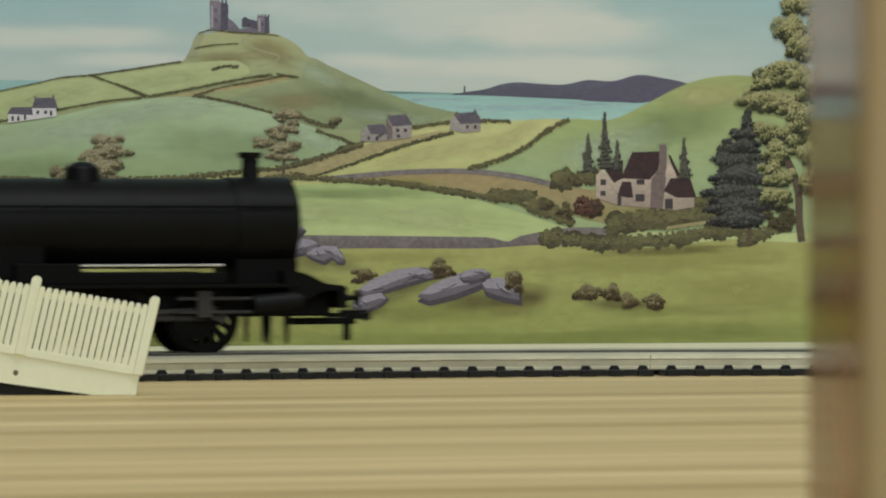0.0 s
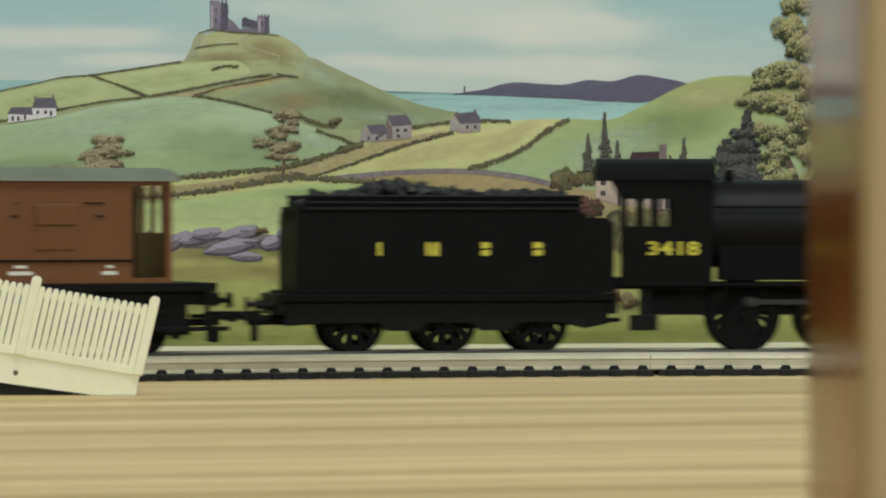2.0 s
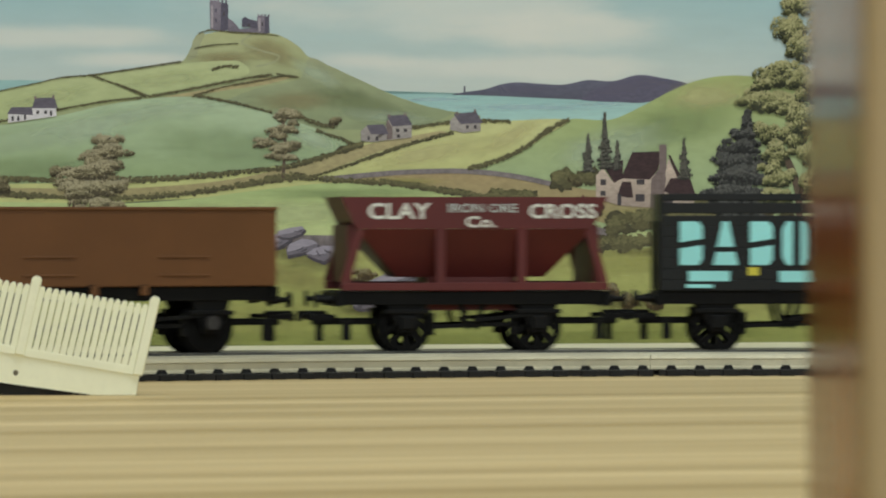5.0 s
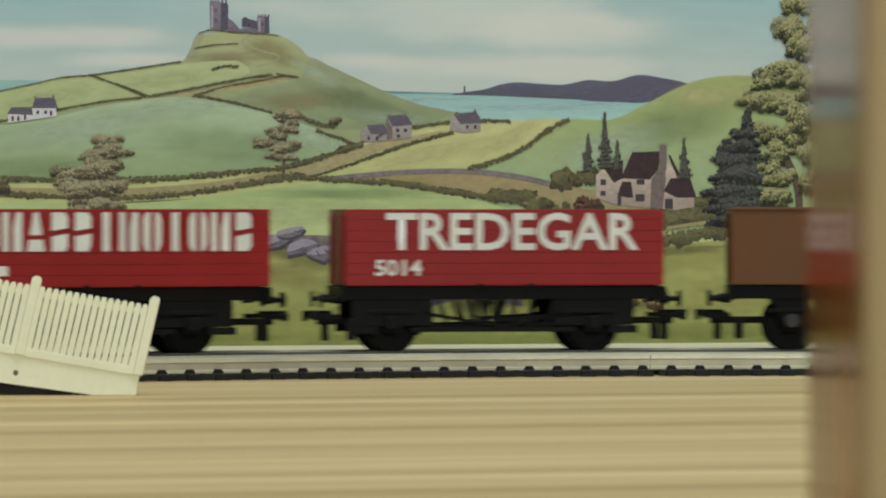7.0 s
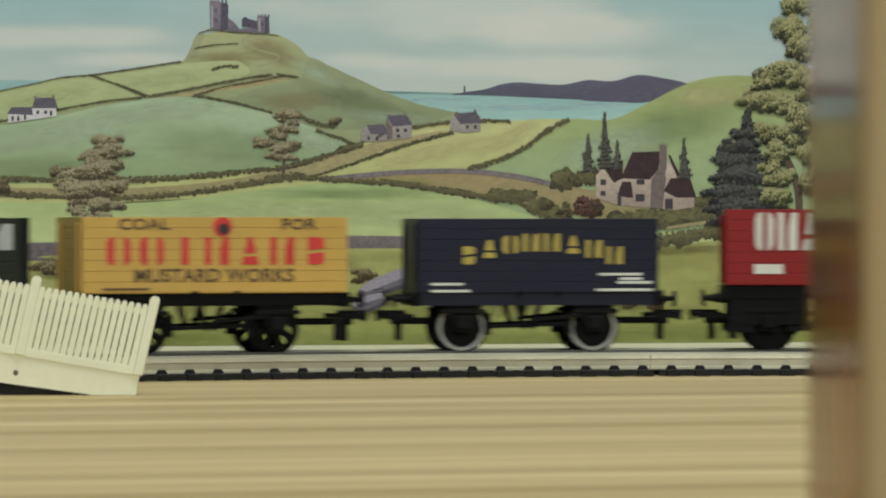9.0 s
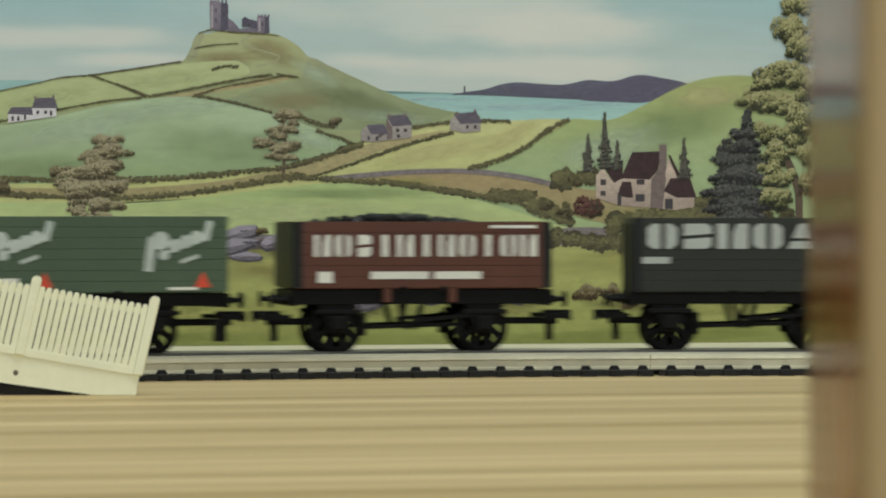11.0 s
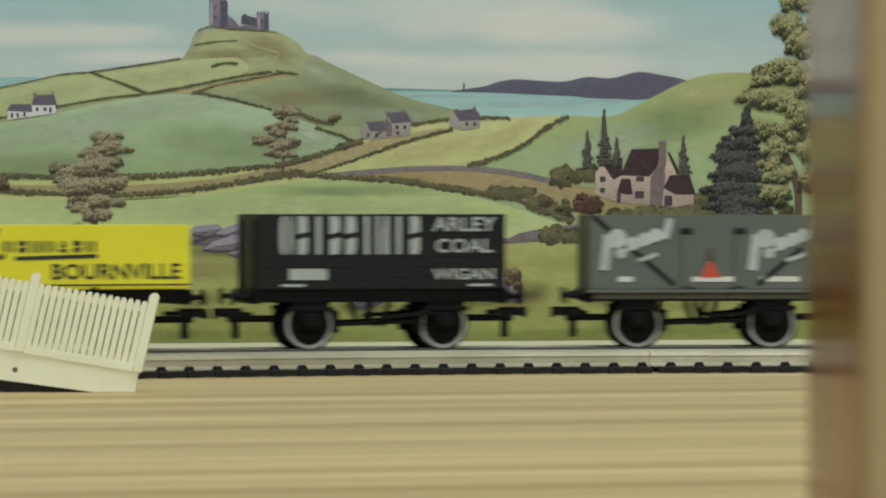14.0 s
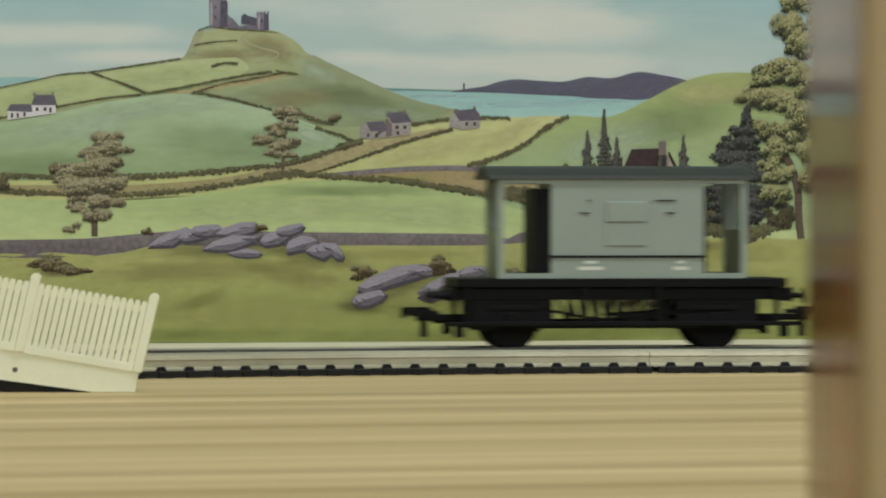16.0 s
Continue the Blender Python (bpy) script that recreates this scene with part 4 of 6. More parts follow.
# ---- the train ----
# travel in twelfths of the view, every half second
RUN = [0, 352, 704, 1056, 1410, 1756, 2087, 2402, 2715.5, 3030, 3362, 3705, 4054, 4399, 4739.5, 5079, 5417, 5760, 6110, 6468, 6838,
       7216, 7596, 7971, 8336, 8700, 9070, 9436, 9816, 10208, 10602, 11002, 11402]


def travel(t):
    """Distance run at t seconds, in mm."""
    q = min(max(t * 2, 0), 31.9999)
    i = int(q)
    f = q - i
    p = [RUN[min(max(j, 0), 32)] for j in range(i - 1, i + 3)]
    if i == 0:
        p[0] = 2 * p[1] - p[2]
    if i == 31:
        p[3] = 2 * p[2] - p[1]
    v = p[1] + 0.5 * f * (p[2] - p[0] + f * (2 * p[0] - 5 * p[1] + 4 * p[2] - p[3] + f * (3 * (p[1] - p[2]) + p[3] - p[0])))
    return v / PX / 0.955


def arc_place(px):
    """Arc length at which a body's near side centre stands at px of the view's grid."""
    s = (px - 784) / PX
    for _ in range(30):
        x, y, a = along(s)
        seen = 784 + 7459 * (x + 15 * math.sin(a)) / (y - 15 * math.cos(a))
        s += (px - seen) / PX
    return s


VEHICLES, WHEELS, RODS = [], [], []


def vehicle(name, label, category, t, left, right, group="wagons of the goods train"):
    """A vehicle whose body spans left..right of the view's grid at t seconds."""
    ob = thing(name, label, category, group)
    VEHICLES.append((ob, arc_place((left + right) / 2) - travel(t)))
    return ob


black = surface("black_plastic", (0.0045, 0.0045, 0.0045, 1), 0.55, vary=0.3, grain=700, stain=80, bump=0.1, spec=0.13)
loco_matt = surface("matt_black_paint", (0.003, 0.003, 0.003, 1), 0.6, vary=0.2, grain=600, stain=40, bump=0.03, spec=0.1)
loco_black = surface("satin_black_paint", (0.003, 0.003, 0.0035, 1), 0.5, vary=0.2, grain=600, stain=40, bump=0.02, spec=0.17)
wheel_black = surface("wheel_black", (0.004, 0.004, 0.004, 1), 0.5, vary=0.3, grain=500, stain=80, spec=0.1)
tyre_steel = surface("bright_tyre", (0.55, 0.55, 0.53, 1), 0.35, metal=0.8, vary=0.1, grain=500, stain=80)
white_rim = surface("white_painted_rim", (0.48, 0.48, 0.46, 1), 0.5, vary=0.12, grain=500, stain=90)
rod_steel = surface("dull_rod_steel", (0.05, 0.048, 0.048, 1), 0.5, metal=0.7, vary=0.2, grain=500, stain=80)
coal = surface("coal", (0.008, 0.008, 0.008, 1), 0.5, vary=0.5, grain=300, stain=120, bump=0.8)
yellow_ink = surface("yellow_lettering", lin(200, 190, 60), 0.5, vary=0.08)
white_ink = surface("white_lettering", lin(215, 215, 205), 0.5, vary=0.08)
blue_ink = surface("pale_blue_lettering", lin(150, 222, 222), 0.5, vary=0.06)
grey_ink = surface("grey_lettering", lin(170, 175, 170), 0.5, vary=0.08)
gold_ink = surface("gold_lettering", lin(184, 164, 70), 0.5, vary=0.1)
script_ink = surface("chalk_white_lettering", lin(178, 187, 181), 0.5, vary=0.12, grain=300, stain=120)
red_ink = surface("red_lettering", lin(205, 55, 50), 0.5, vary=0.08)
brown_ink = surface("dark_brown_lettering", lin(95, 70, 45), 0.5, vary=0.08)
navy_ink = surface("navy_lettering", lin(40, 40, 45), 0.5, vary=0.08)
triangle_red = surface("red_triangle_paint", lin(205, 70, 45), 0.5, vary=0.08)


def spoke_plate(bm, r, spokes, y0, y1):
    """Hub, spokes and rim cut from one plate."""
    n = spokes * 4
    rings = []
    for q in (r * 0.42, r * 0.78, r * 0.93):
        rings.append([bm.verts.new((q * math.cos(2 * math.pi * k / n), y0, q * math.sin(2 * math.pi * k / n))) for k in range(n)])
    hub, inner, outer = rings
    faces = [bm.faces.new(hub)]
    for k in range(n):
        m = (k + 1) % n
        faces.append(bm.faces.new((inner[k], outer[k], outer[m], inner[m])))
        if k % 4 < 2:
            faces.append(bm.faces.new((hub[k], inner[k], inner[m], hub[m])))
    g = bmesh.ops.extrude_face_region(bm, geom=faces)["geom"]
    bmesh.ops.translate(bm, vec=(0, y1 - y0, 0), verts=[q for q in g if isinstance(q, bmesh.types.BMVert)])


def wheelset(parent, x, r=6.4, spokes=8, rim=None, disc=False):
    """An axle that turns about its own middle, with two wheels and their tyres."""
    ob = part("wheelset", rod(bmesh.new(), (0, -12, 0), (0, 12, 0), 0.9, 8), wheel_black, parent, smooth=True)
    for sgn in (-1, 1):
        yo, yi = sgn * 9.3, sgn * 7.2
        bm = bmesh.new()
        ring(bm, r * 0.9, r + 0.9, min(yi, yi + sgn * 0.7), max(yi, yi + sgn * 0.7))
        if disc:
            rod(bm, (0, yi, 0), (0, yo - sgn * 0.4, 0), r * 0.88, 28)
        else:
            spoke_plate(bm, r, spokes, yo - sgn * 1.2, yo - sgn * 0.2)
        rod(bm, (0, yi, 0), (0, yo + sgn * 0.4, 0), 1.5, 12)
        part("wheel", bm, wheel_black, ob, smooth=True)
        bm = bmesh.new()
        ring(bm, r * 0.86, r, sgn * 7.9, sgn * 9.5)
        part("tyre", bm, rim or wheel_black, ob, "bright rim" if rim else "", smooth=True)
    ob.matrix_basis = pose(x * MM, 0, r * MM)
    WHEELS.append((ob, x, r, parent))
    return ob


def ring(bm, ri, ro, y0, y1, seg=32):
    vs = []
    for k in range(seg):
        a = 2 * math.pi * k / seg
        c, s = math.cos(a), math.sin(a)
        vs.append([bm.verts.new((c * q, y, s * q)) for q, y in ((ri, y0), (ro, y0), (ro, y1), (ri, y1))])
    for a, b in zip(vs, vs[1:] + vs[:1]):
        for j in range(4):
            bm.faces.new((a[j], a[(j + 1) % 4], b[(j + 1) % 4], b[j]))


def coupling(parent, x, sgn, z=8.4):
    """A tension-lock coupling: stout arm, wide bow, hook and drop arm."""
    x += sgn * 2.0
    span = lambda a, b: (min(x + sgn * a, x + sgn * b), max(x + sgn * a, x + sgn * b))
    bm = box(bmesh.new(), *span(-12, 6.5), -1.8, 1.8, z - 2.3, z - 0.5, bevel=0.2)
    box(bm, *span(2.5, 10.5), -0.8, 0.8, z - 0.2, z + 1.5, bevel=0.2)
    box(bm, *span(5, 6.5), -0.8, 0.8, z - 1.0, z + 0.4)
    box(bm, *span(9.2, 10.5), -0.8, 0.8, z - 1.4, z + 1.2)
    part("coupling", bm, black, parent)
    bm = box(bmesh.new(), *span(7.5, 8.6), -8, 8, z - 0.9, z + 0.9, bevel=0.15)
    box(bm, *span(1, 8), -8, -7.2, z - 0.6, z + 0.6)
    box(bm, *span(1, 8), 7.2, 8, z - 0.6, z + 0.6)
    part("coupling_bow", bm, black, parent)
    part("coupling_dropper", cube(*span(3.4, 5.4), -0.7, 0.7, 1.7, z - 0.6, bevel=0.2), black, parent)


def buffers(parent, x, sgn, z=13.0):
    for y in (-8.5, 8.5):
        bm = rod(bmesh.new(), (x, y, z), (x + sgn * 3.2, y, z), 1.3, 12, 1.0)
        rod(bm, (x + sgn * 3.2, y, z), (x + sgn * 5.4, y, z), 0.7, 10)
        rod(bm, (x + sgn * 5.4, y, z), (x + sgn * 6.0, y, z), 2.2, 16)
        part("buffer", bm, black, parent, smooth=True)


def chassis(parent, half, wheels, sole=(11.6, 15.2), spokes=8, rim=None, disc=False, deep=False, trussed=False, r=6.4, reach=0.0):
    """Wagon underframe: solebars, headstocks, axleguards, brake gear, buffers, couplings, wheelsets."""
    z0, z1 = sole
    bm = bmesh.new()
    for y in (-13.2, 12.0):
        box(bm, -half, half, y, y + 1.2, z0, z1, bevel=0.15)
    box(bm, -half + 0.5, half - 0.5, -12, 12, z1 - 1.4, z1 - 0.2)
    part("underframe", bm, black, parent)
    for sgn in (-1, 1):
        part("headstock", cube(sgn * half - 0.9, sgn * half + 0.9, -14.2, 14.2, z0 - 0.4, z1 - 0.1, bevel=0.2), black, parent)
        buffers(parent, sgn * half, sgn)
        coupling(parent, sgn * (half - 3 + reach), sgn)
    for x in wheels:
        for y in (-12.4, 11.4):
            bm = prism(bmesh.new(), [(x - 5.6, z0 + 0.4), (x + 5.6, z0 + 0.4), (x + 2.6, 6.0), (x + 2.2, 4.2), (x - 2.2, 4.2), (x - 2.6, 6.0)], y, y + 0.9)
            box(bm, x - 1.9, x + 1.9, y - 1.5 if y < 0 else y, y + 0.9 if y < 0 else y + 2.4, 5.0, 8.6, bevel=0.3)
            box(bm, x - 6.2, x + 6.2, y - 0.9 if y < 0 else y, y + 0.9 if y < 0 else y + 1.8, 9.2, 10.4, bevel=0.2)
            part("axleguard", bm, black, parent)
        wheelset(parent, x, r, spokes, rim, disc)
    a, b = wheels
    for y in (-11.6, 10.6):
        bm = bmesh.new()
        bar(bm, (a + 6.4, 5.6), (b - 6.4, 6.4), 1.1, y, y + 0.8)
        bar(bm, ((a + b) / 2 - 3, z0), ((a + b) / 2 - 1, 5.0), 1.4, y, y + 0.8)
        bar(bm, ((a + b) / 2 + 3, z0), ((a + b) / 2 + 1, 5.0), 1.4, y, y + 0.8)
        box(bm, a + 6.2, a + 7.8, y, y + 2, 3.4, 9.4, bevel=0.3)
        box(bm, b - 7.8, b - 6.2, y, y + 2, 3.4, 9.4, bevel=0.3)
        bar(bm, ((a + b) / 2, 7.4), (b + 3.5, 9.4), 1.0, y - 1.2, y - 0.6)
        part("brake_gear", bm, black, parent)
    if trussed:
        for y in (-12.8, 12.0):
            bm = bmesh.new()
            bar(bm, (a + 5, 4.9), (b - 5, 4.9), 1.3, y, y + 0.8)
            bar(bm, (a - 12, 4.9), (a - 4, 4.9), 2.0, y, y + 0.8)
            bar(bm, (b + 4, 4.9), (b + 12, 4.9), 2.0, y, y + 0.8)
            for q in (-14, -8, -3, 3, 8, 14):
                bar(bm, (q, z0 + 0.2), (q * 0.8, 5.2), 0.9, y, y + 0.8)
            bar(bm, (a + 8, 9.5), (0, 5.6), 0.8, y, y + 0.8)
            bar(bm, (b - 8, 9.5), (0, 5.6), 0.8, y, y + 0.8)
            part("truss", bm, black, parent)
            for x in (a, b):
                part("axlebox_plate", cube(x - 11, x + 11, y, y + 0.7, 6.0, z0 + 0.3), black, parent)
    if deep:
        for x in (-half + 2, half - 2):
            part("guard_step", cube(x - 1.2, x + 1.2, -13.2, -12, 2.2, 8.0, bevel=0.2), black, parent)


def open_body(parent, half, z0, z1, material, planks=7, width=15.0, load=None, inner=None, corner=None):
    """Open wagon body of separate planks with corner plates, hollow inside."""
    h = (z1 - z0) / planks
    w = width
    for k in range(planks):
        a, b = z0 + k * h + 0.035, z0 + (k + 1) * h - 0.035
        part("side_plank", cube(-half, half, -w, -w + 1.2, a, b, bevel=0.1), material, parent)
        part("side_plank", cube(-half, half, w - 1.2, w, a, b, bevel=0.1), material, parent)
        part("end_plank", cube(-half, -half + 1.2, -w + 1.2, w - 1.2, a, b, bevel=0.1), material, parent)
        part("end_plank", cube(half - 1.2, half, -w + 1.2, w - 1.2, a, b, bevel=0.1), material, parent)
    bm = cube(-half + 0.3, half - 0.3, -w + 0.4, -w + 1.1, z0, z1 - 0.1)
    box(bm, -half + 0.3, half - 0.3, w - 1.1, w - 0.4, z0, z1 - 0.1)
    box(bm, -half + 0.4, -half + 1.1, -w + 0.4, w - 0.4, z0, z1 - 0.1)
    box(bm, half - 1.1, half - 0.4, -w + 0.4, w - 0.4, z0, z1 - 0.1)
    box(bm, -half + 0.3, half - 0.3, -w + 0.4, w - 0.4, z0 - 0.2, z0 + 0.8)
    part("lining", bm, material, parent)
    for sgn in (-1, 1):
        for y in (-w + 4.6, w - 4.6):
            part("end_post", cube(sgn * half - 0.7, sgn * half + 0.7, y - 1.0, y + 1.0, z0, z1 - 1.5, bevel=0.15), material, parent)
    if corner:
        for sgn in (-1, 1):
            x0, x1 = sorted((sgn * (half + 0.06), sgn * (half - 2.6)))
            part("corner_plate", cube(x0, x1, -w - 0.12, -w + 0.4, z0, z1), corner, parent)
    for x in (-half * 0.16, half * 0.16):
        part("door_hinge", cube(x - 0.8, x + 0.8, -w - 0.3, -w, z0 - 1.0, z0 + 0.4), black, parent)


def frame_marks(parent, x0, x1, z0, z1, material, y):
    bm = cube(x0, x1, y - 0.05, y + 0.05, z0, z1)
    return part("painted_bar", bm, material, parent, "small unreadable painted writing")


# ---- engine and tender ----
def locomotive():
    t, x0, x1 = 0.8, 202, 1180
    lo = vehicle("steam_locomotive", "satin black eight-coupled model steam engine with a tall cab", "locomotive", t, x0 + 10, x1 + 10, group="engine and tender")
    mid = (x0 + x1) / 2
    X = lambda px: (px - mid) / PX / 0.975
    r = 9.3
    # boiler
    bm = rod(bmesh.new(), (X(405), 0, 33.4), (X(1092), 0, 33.4), 12.0, 48)
    part("boiler", bm, loco_black, lo, "satin black boiler barrel", smooth=True)
    for q in (520, 640, 800, 930):
        part("boiler_band", rod(bmesh.new(), (X(q), 0, 33.4), (X(q) + 0.9, 0, 33.4), 12.15, 48), loco_black, lo, smooth=True)
    bm = rod(bmesh.new(), (X(985), 0, 33.4), (X(1096), 0, 33.4), 12.5, 48)
    rod(bm, (X(1096), 0, 33.4), (X(1102), 0, 33.4), 10.8, 40, 9.6)
    rod(bm, (X(1102), 0, 33.4), (X(1106), 0, 33.4), 1.4, 12)
    part("smokebox", bm, loco_black, lo, smooth=True)
    part("smokebox_saddle", cube(X(985), X(1096), -9.5, 9.5, 17.4, 24), loco_matt, lo)
    part("firebox", cube(X(420), X(640), -10.5, 10.5, 18, 30), loco_matt, lo)
    c = (X(1031), 0)
    bm = rod(bmesh.new(), (c[0], 0, 44), (c[0], 0, 51.0), 2.5, 24, 2.2)
    rod(bm, (c[0], 0, 43.6), (c[0], 0, 45.6), 3.8, 24, 2.5)
    rod(bm, (c[0], 0, 51.0), (c[0], 0, 52.6), 3.1, 24, 3.3)
    part("chimney", bm, loco_black, lo, smooth=True)
    d = X(728)
    bm = rod(bmesh.new(), (d, 0, 44), (d, 0, 48), 5.0, 24, 4.6)
    bmesh.ops.create_uvsphere(bm, u_segments=24, v_segments=12, radius=4.6, matrix=Matrix.Translation((d, 0, 47.4)) @ Matrix.Diagonal((1, 1, 0.55, 1)))
    part("dome", bm, loco_black, lo, smooth=True)
    bm = rod(bmesh.new(), (X(440), -2, 44), (X(440), -2, 48), 1.2, 10)
    rod(bm, (X(440), 2, 44), (X(440), 2, 48), 1.2, 10)
    part("safety_valve", bm, loco_matt, lo, smooth=True)
    bm = rod(bmesh.new(), (X(700), -12.6, 22.4), (X(955), -12.6, 22.4), 0.4, 8)
    part("reversing_rod", bm, tyre_steel, lo, "thin bright rod along the boiler")
    bm = rod(bmesh.new(), (X(410), -12.4, 38), (X(1090), -12.4, 38), 0.28, 8)
    for q in (450, 640, 830, 1010):
        rod(bm, (X(q), -12.6, 38), (X(q), -11, 38), 0.3, 6)
    part("handrail", bm, loco_matt, lo)
    # running plate and frames
    bm = cube(X(250), X(1090), -15, 15, 16.4, 17.4, bevel=0.15)
    prism(bm, [(X(1062), 16.6), (X(1062), 20.8), (X(1082), 20.7), (X(1096), 20.3), (X(1108), 19.6), (X(1120), 18.7), (X(1130), 17.9), (X(1140), 17.3), (X(1172), 16.8), (X(1172), 15.6), (X(1130), 15.4), (X(1104), 13.2), (X(1090), 13.2)], -14.6, 14.6)
    part("running_plate", bm, loco_matt, lo)
    bm = cube(X(300), X(1165), -6.4, 6.4, 8.5, 16.3)
    part("main_frame", bm, black, lo)
    bm = cube(X(1160), X(1176), -15, 15, 10.8, 16.4, bevel=0.2)
    part("buffer_beam", bm, loco_matt, lo)
    buffers(lo, X(1172), 1, z=13.4)
    coupling(lo, X(1182) - 2, 1)
    bm = bmesh.new()
    for y in (-9.4, 8.6):
        prism(bm, [(X(1040), 9), (X(1050), 9), (X(1046), 1.2), (X(1042), 1.2)], y, y + 0.8)
        prism(bm, [(X(1072), 9), (X(1084), 9), (X(1079), 1.2), (X(1075), 1.2)], y, y + 0.8)
    part("guard_iron", bm, black, lo)
    for y in (-13.4, 13.4):
        bm = rod(bmesh.new(), (X(1005), y, 11.6), (X(1088), y, 12.6), 3.0, 20)
        rod(bm, (X(1086), y, 12.6), (X(1094), y, 12.7), 2.2, 16)
        part("cylinder", bm, loco_black, lo, smooth=True)
        bm = bmesh.new()
        s = 1 if y > 0 else -1
        box(bm, X(870), X(1005), y - 0.5, y + 0.5, 13.2, 14.0)
        box(bm, X(870), X(1005), y - 0.5, y + 0.5, 9.6, 10.4)
        box(bm, X(905), X(930), y - 0.9, y + 0.9, 8.6, 15.6)
        part("slide_bar", bm, rod_steel, lo, "dull steel slide bars")
    # splashers and sandbox along the plate
    bm = bmesh.new()
    box(bm, X(585), X(700), -13.6, -8, 17.4, 23.0, bevel=0.3)
    box(bm, X(585), X(700), 8, 13.6, 17.4, 23.0, bevel=0.3)
    box(bm, X(700), X(960), -12.8, -9, 17.4, 20.4, bevel=0.3)
    box(bm, X(700), X(960), 9, 12.8, 17.4, 20.4, bevel=0.3)
    part("splasher", bm, loco_matt, lo)
    # cab
    for y in (-14.6, 13.6):
        bm = bmesh.new()
        x = [X(v) for v in (250, 258, 278, 287, 305, 313, 336, 407)]
        ya, yb = y, y + 1.0
        box(bm, x[0], x[7], ya, yb, 17.0, 32.6)
        part("cab_side", bm, loco_matt, lo, "black cab side below three windows")
        part("cab_cornice", prism(bmesh.new(), [(X(232), 45.5), (X(250), 40.2), (x[7], 40.2), (x[7], 45.5)], ya, yb), loco_matt, lo)
        for i in (0, 2, 4, 6):
            part("cab_pillar", cube(x[i], x[i + 1], ya, yb, 32.6, 40.2), loco_matt, lo)
    bm = cube(X(396), X(407), -13.6, 13.6, 17.0, 46.5)
    part("cab_front", bm, loco_matt, lo)
    bm = bmesh.new()
    prof = [(-15.6, 45.2), (-15.2, 47.6), (-12, 49.6), (-6, 50.8), (0, 51.2), (6, 50.8), (12, 49.6), (15.2, 47.6), (15.6, 45.2), (14.6, 45.2), (12, 48), (0, 50.0), (-12, 48), (-14.6, 45.2)]
    a = [bm.verts.new((X(202), y, z)) for y, z in prof]
    b = [bm.verts.new((X(415), y, z)) for y, z in prof]
    for i in range(len(prof)):
        j = (i + 1) % len(prof)
        bm.faces.new((a[i], a[j], b[j], b[i]))
    bm.faces.new(a), bm.faces.new(b)
    part("cab_roof", bm, loco_matt, lo, "black curved cab roof", smooth=True)
    part("cab_floor", cube(X(225), X(400), -13.4, 13.4, 15.6, 18.6), loco_matt, lo)
    bm = cube(X(262), X(312), -14, -12.6, 4.4, 8.6, bevel=0.2)
    box(bm, X(280), X(300), -13, -12.4, 8, 16.4)
    part("cab_step", bm, black, lo)
    lettering("3418", X(294), X(385), 24.8, 28.6, -14.66, yellow_ink, lo, "yellow running number on the cab side")
    for i, px in enumerate((462, 618, 774, 928)):
        w = wheelset(lo, X(px), r, 14)
        bm = bmesh.new()
        for y in (-9.7, 8.9):
            bmesh.ops.create_cone(bm, cap_ends=True, segments=20, radius1=r * 0.55, radius2=r * 0.55, depth=0.5, matrix=Matrix.Translation((-r * 0.3, y + 0.4, -r * 0.1)) @ Matrix.Rotation(math.pi / 2, 4, "X"))
        part("balance_weight", bm, wheel_black, w)
        bm = bmesh.new()
        rod(bm, (4.2, -11.6, 0), (4.2, -9.2, 0), 0.8, 10)
        part("crank_pin", bm, rod_steel, w)
    # rods swing on the crank pins
    a, b, c = X(462), X(928), X(618)
    for y in (-11.0, 10.4):
        bm = cube(a - 1.2, b + 1.2, y - 0.3, y + 0.3, -0.7, 0.7, bevel=0.1)
        for px in (462, 618, 774, 928):
            rod(bm, (X(px), y - 0.5, 0), (X(px), y + 0.5, 0), 1.5, 14)
        ob = part("coupling_rod", bm, rod_steel, lo, "dull steel coupling rod")
        RODS.append((ob, a, r, 4.2, None))
        bm = cube(0, X(917) - c, y * 1.08 - 0.3, y * 1.08 + 0.3, -0.6, 0.6, bevel=0.1)
        rod(bm, (0, y * 1.08 - 0.5, 0), (0, y * 1.08 + 0.5, 0), 1.6, 14)
        ob = part("connecting_rod", bm, rod_steel, lo, "dull steel connecting rod")
        RODS.append((ob, c, r, 4.2, (X(917), 11.8)))
    return lo


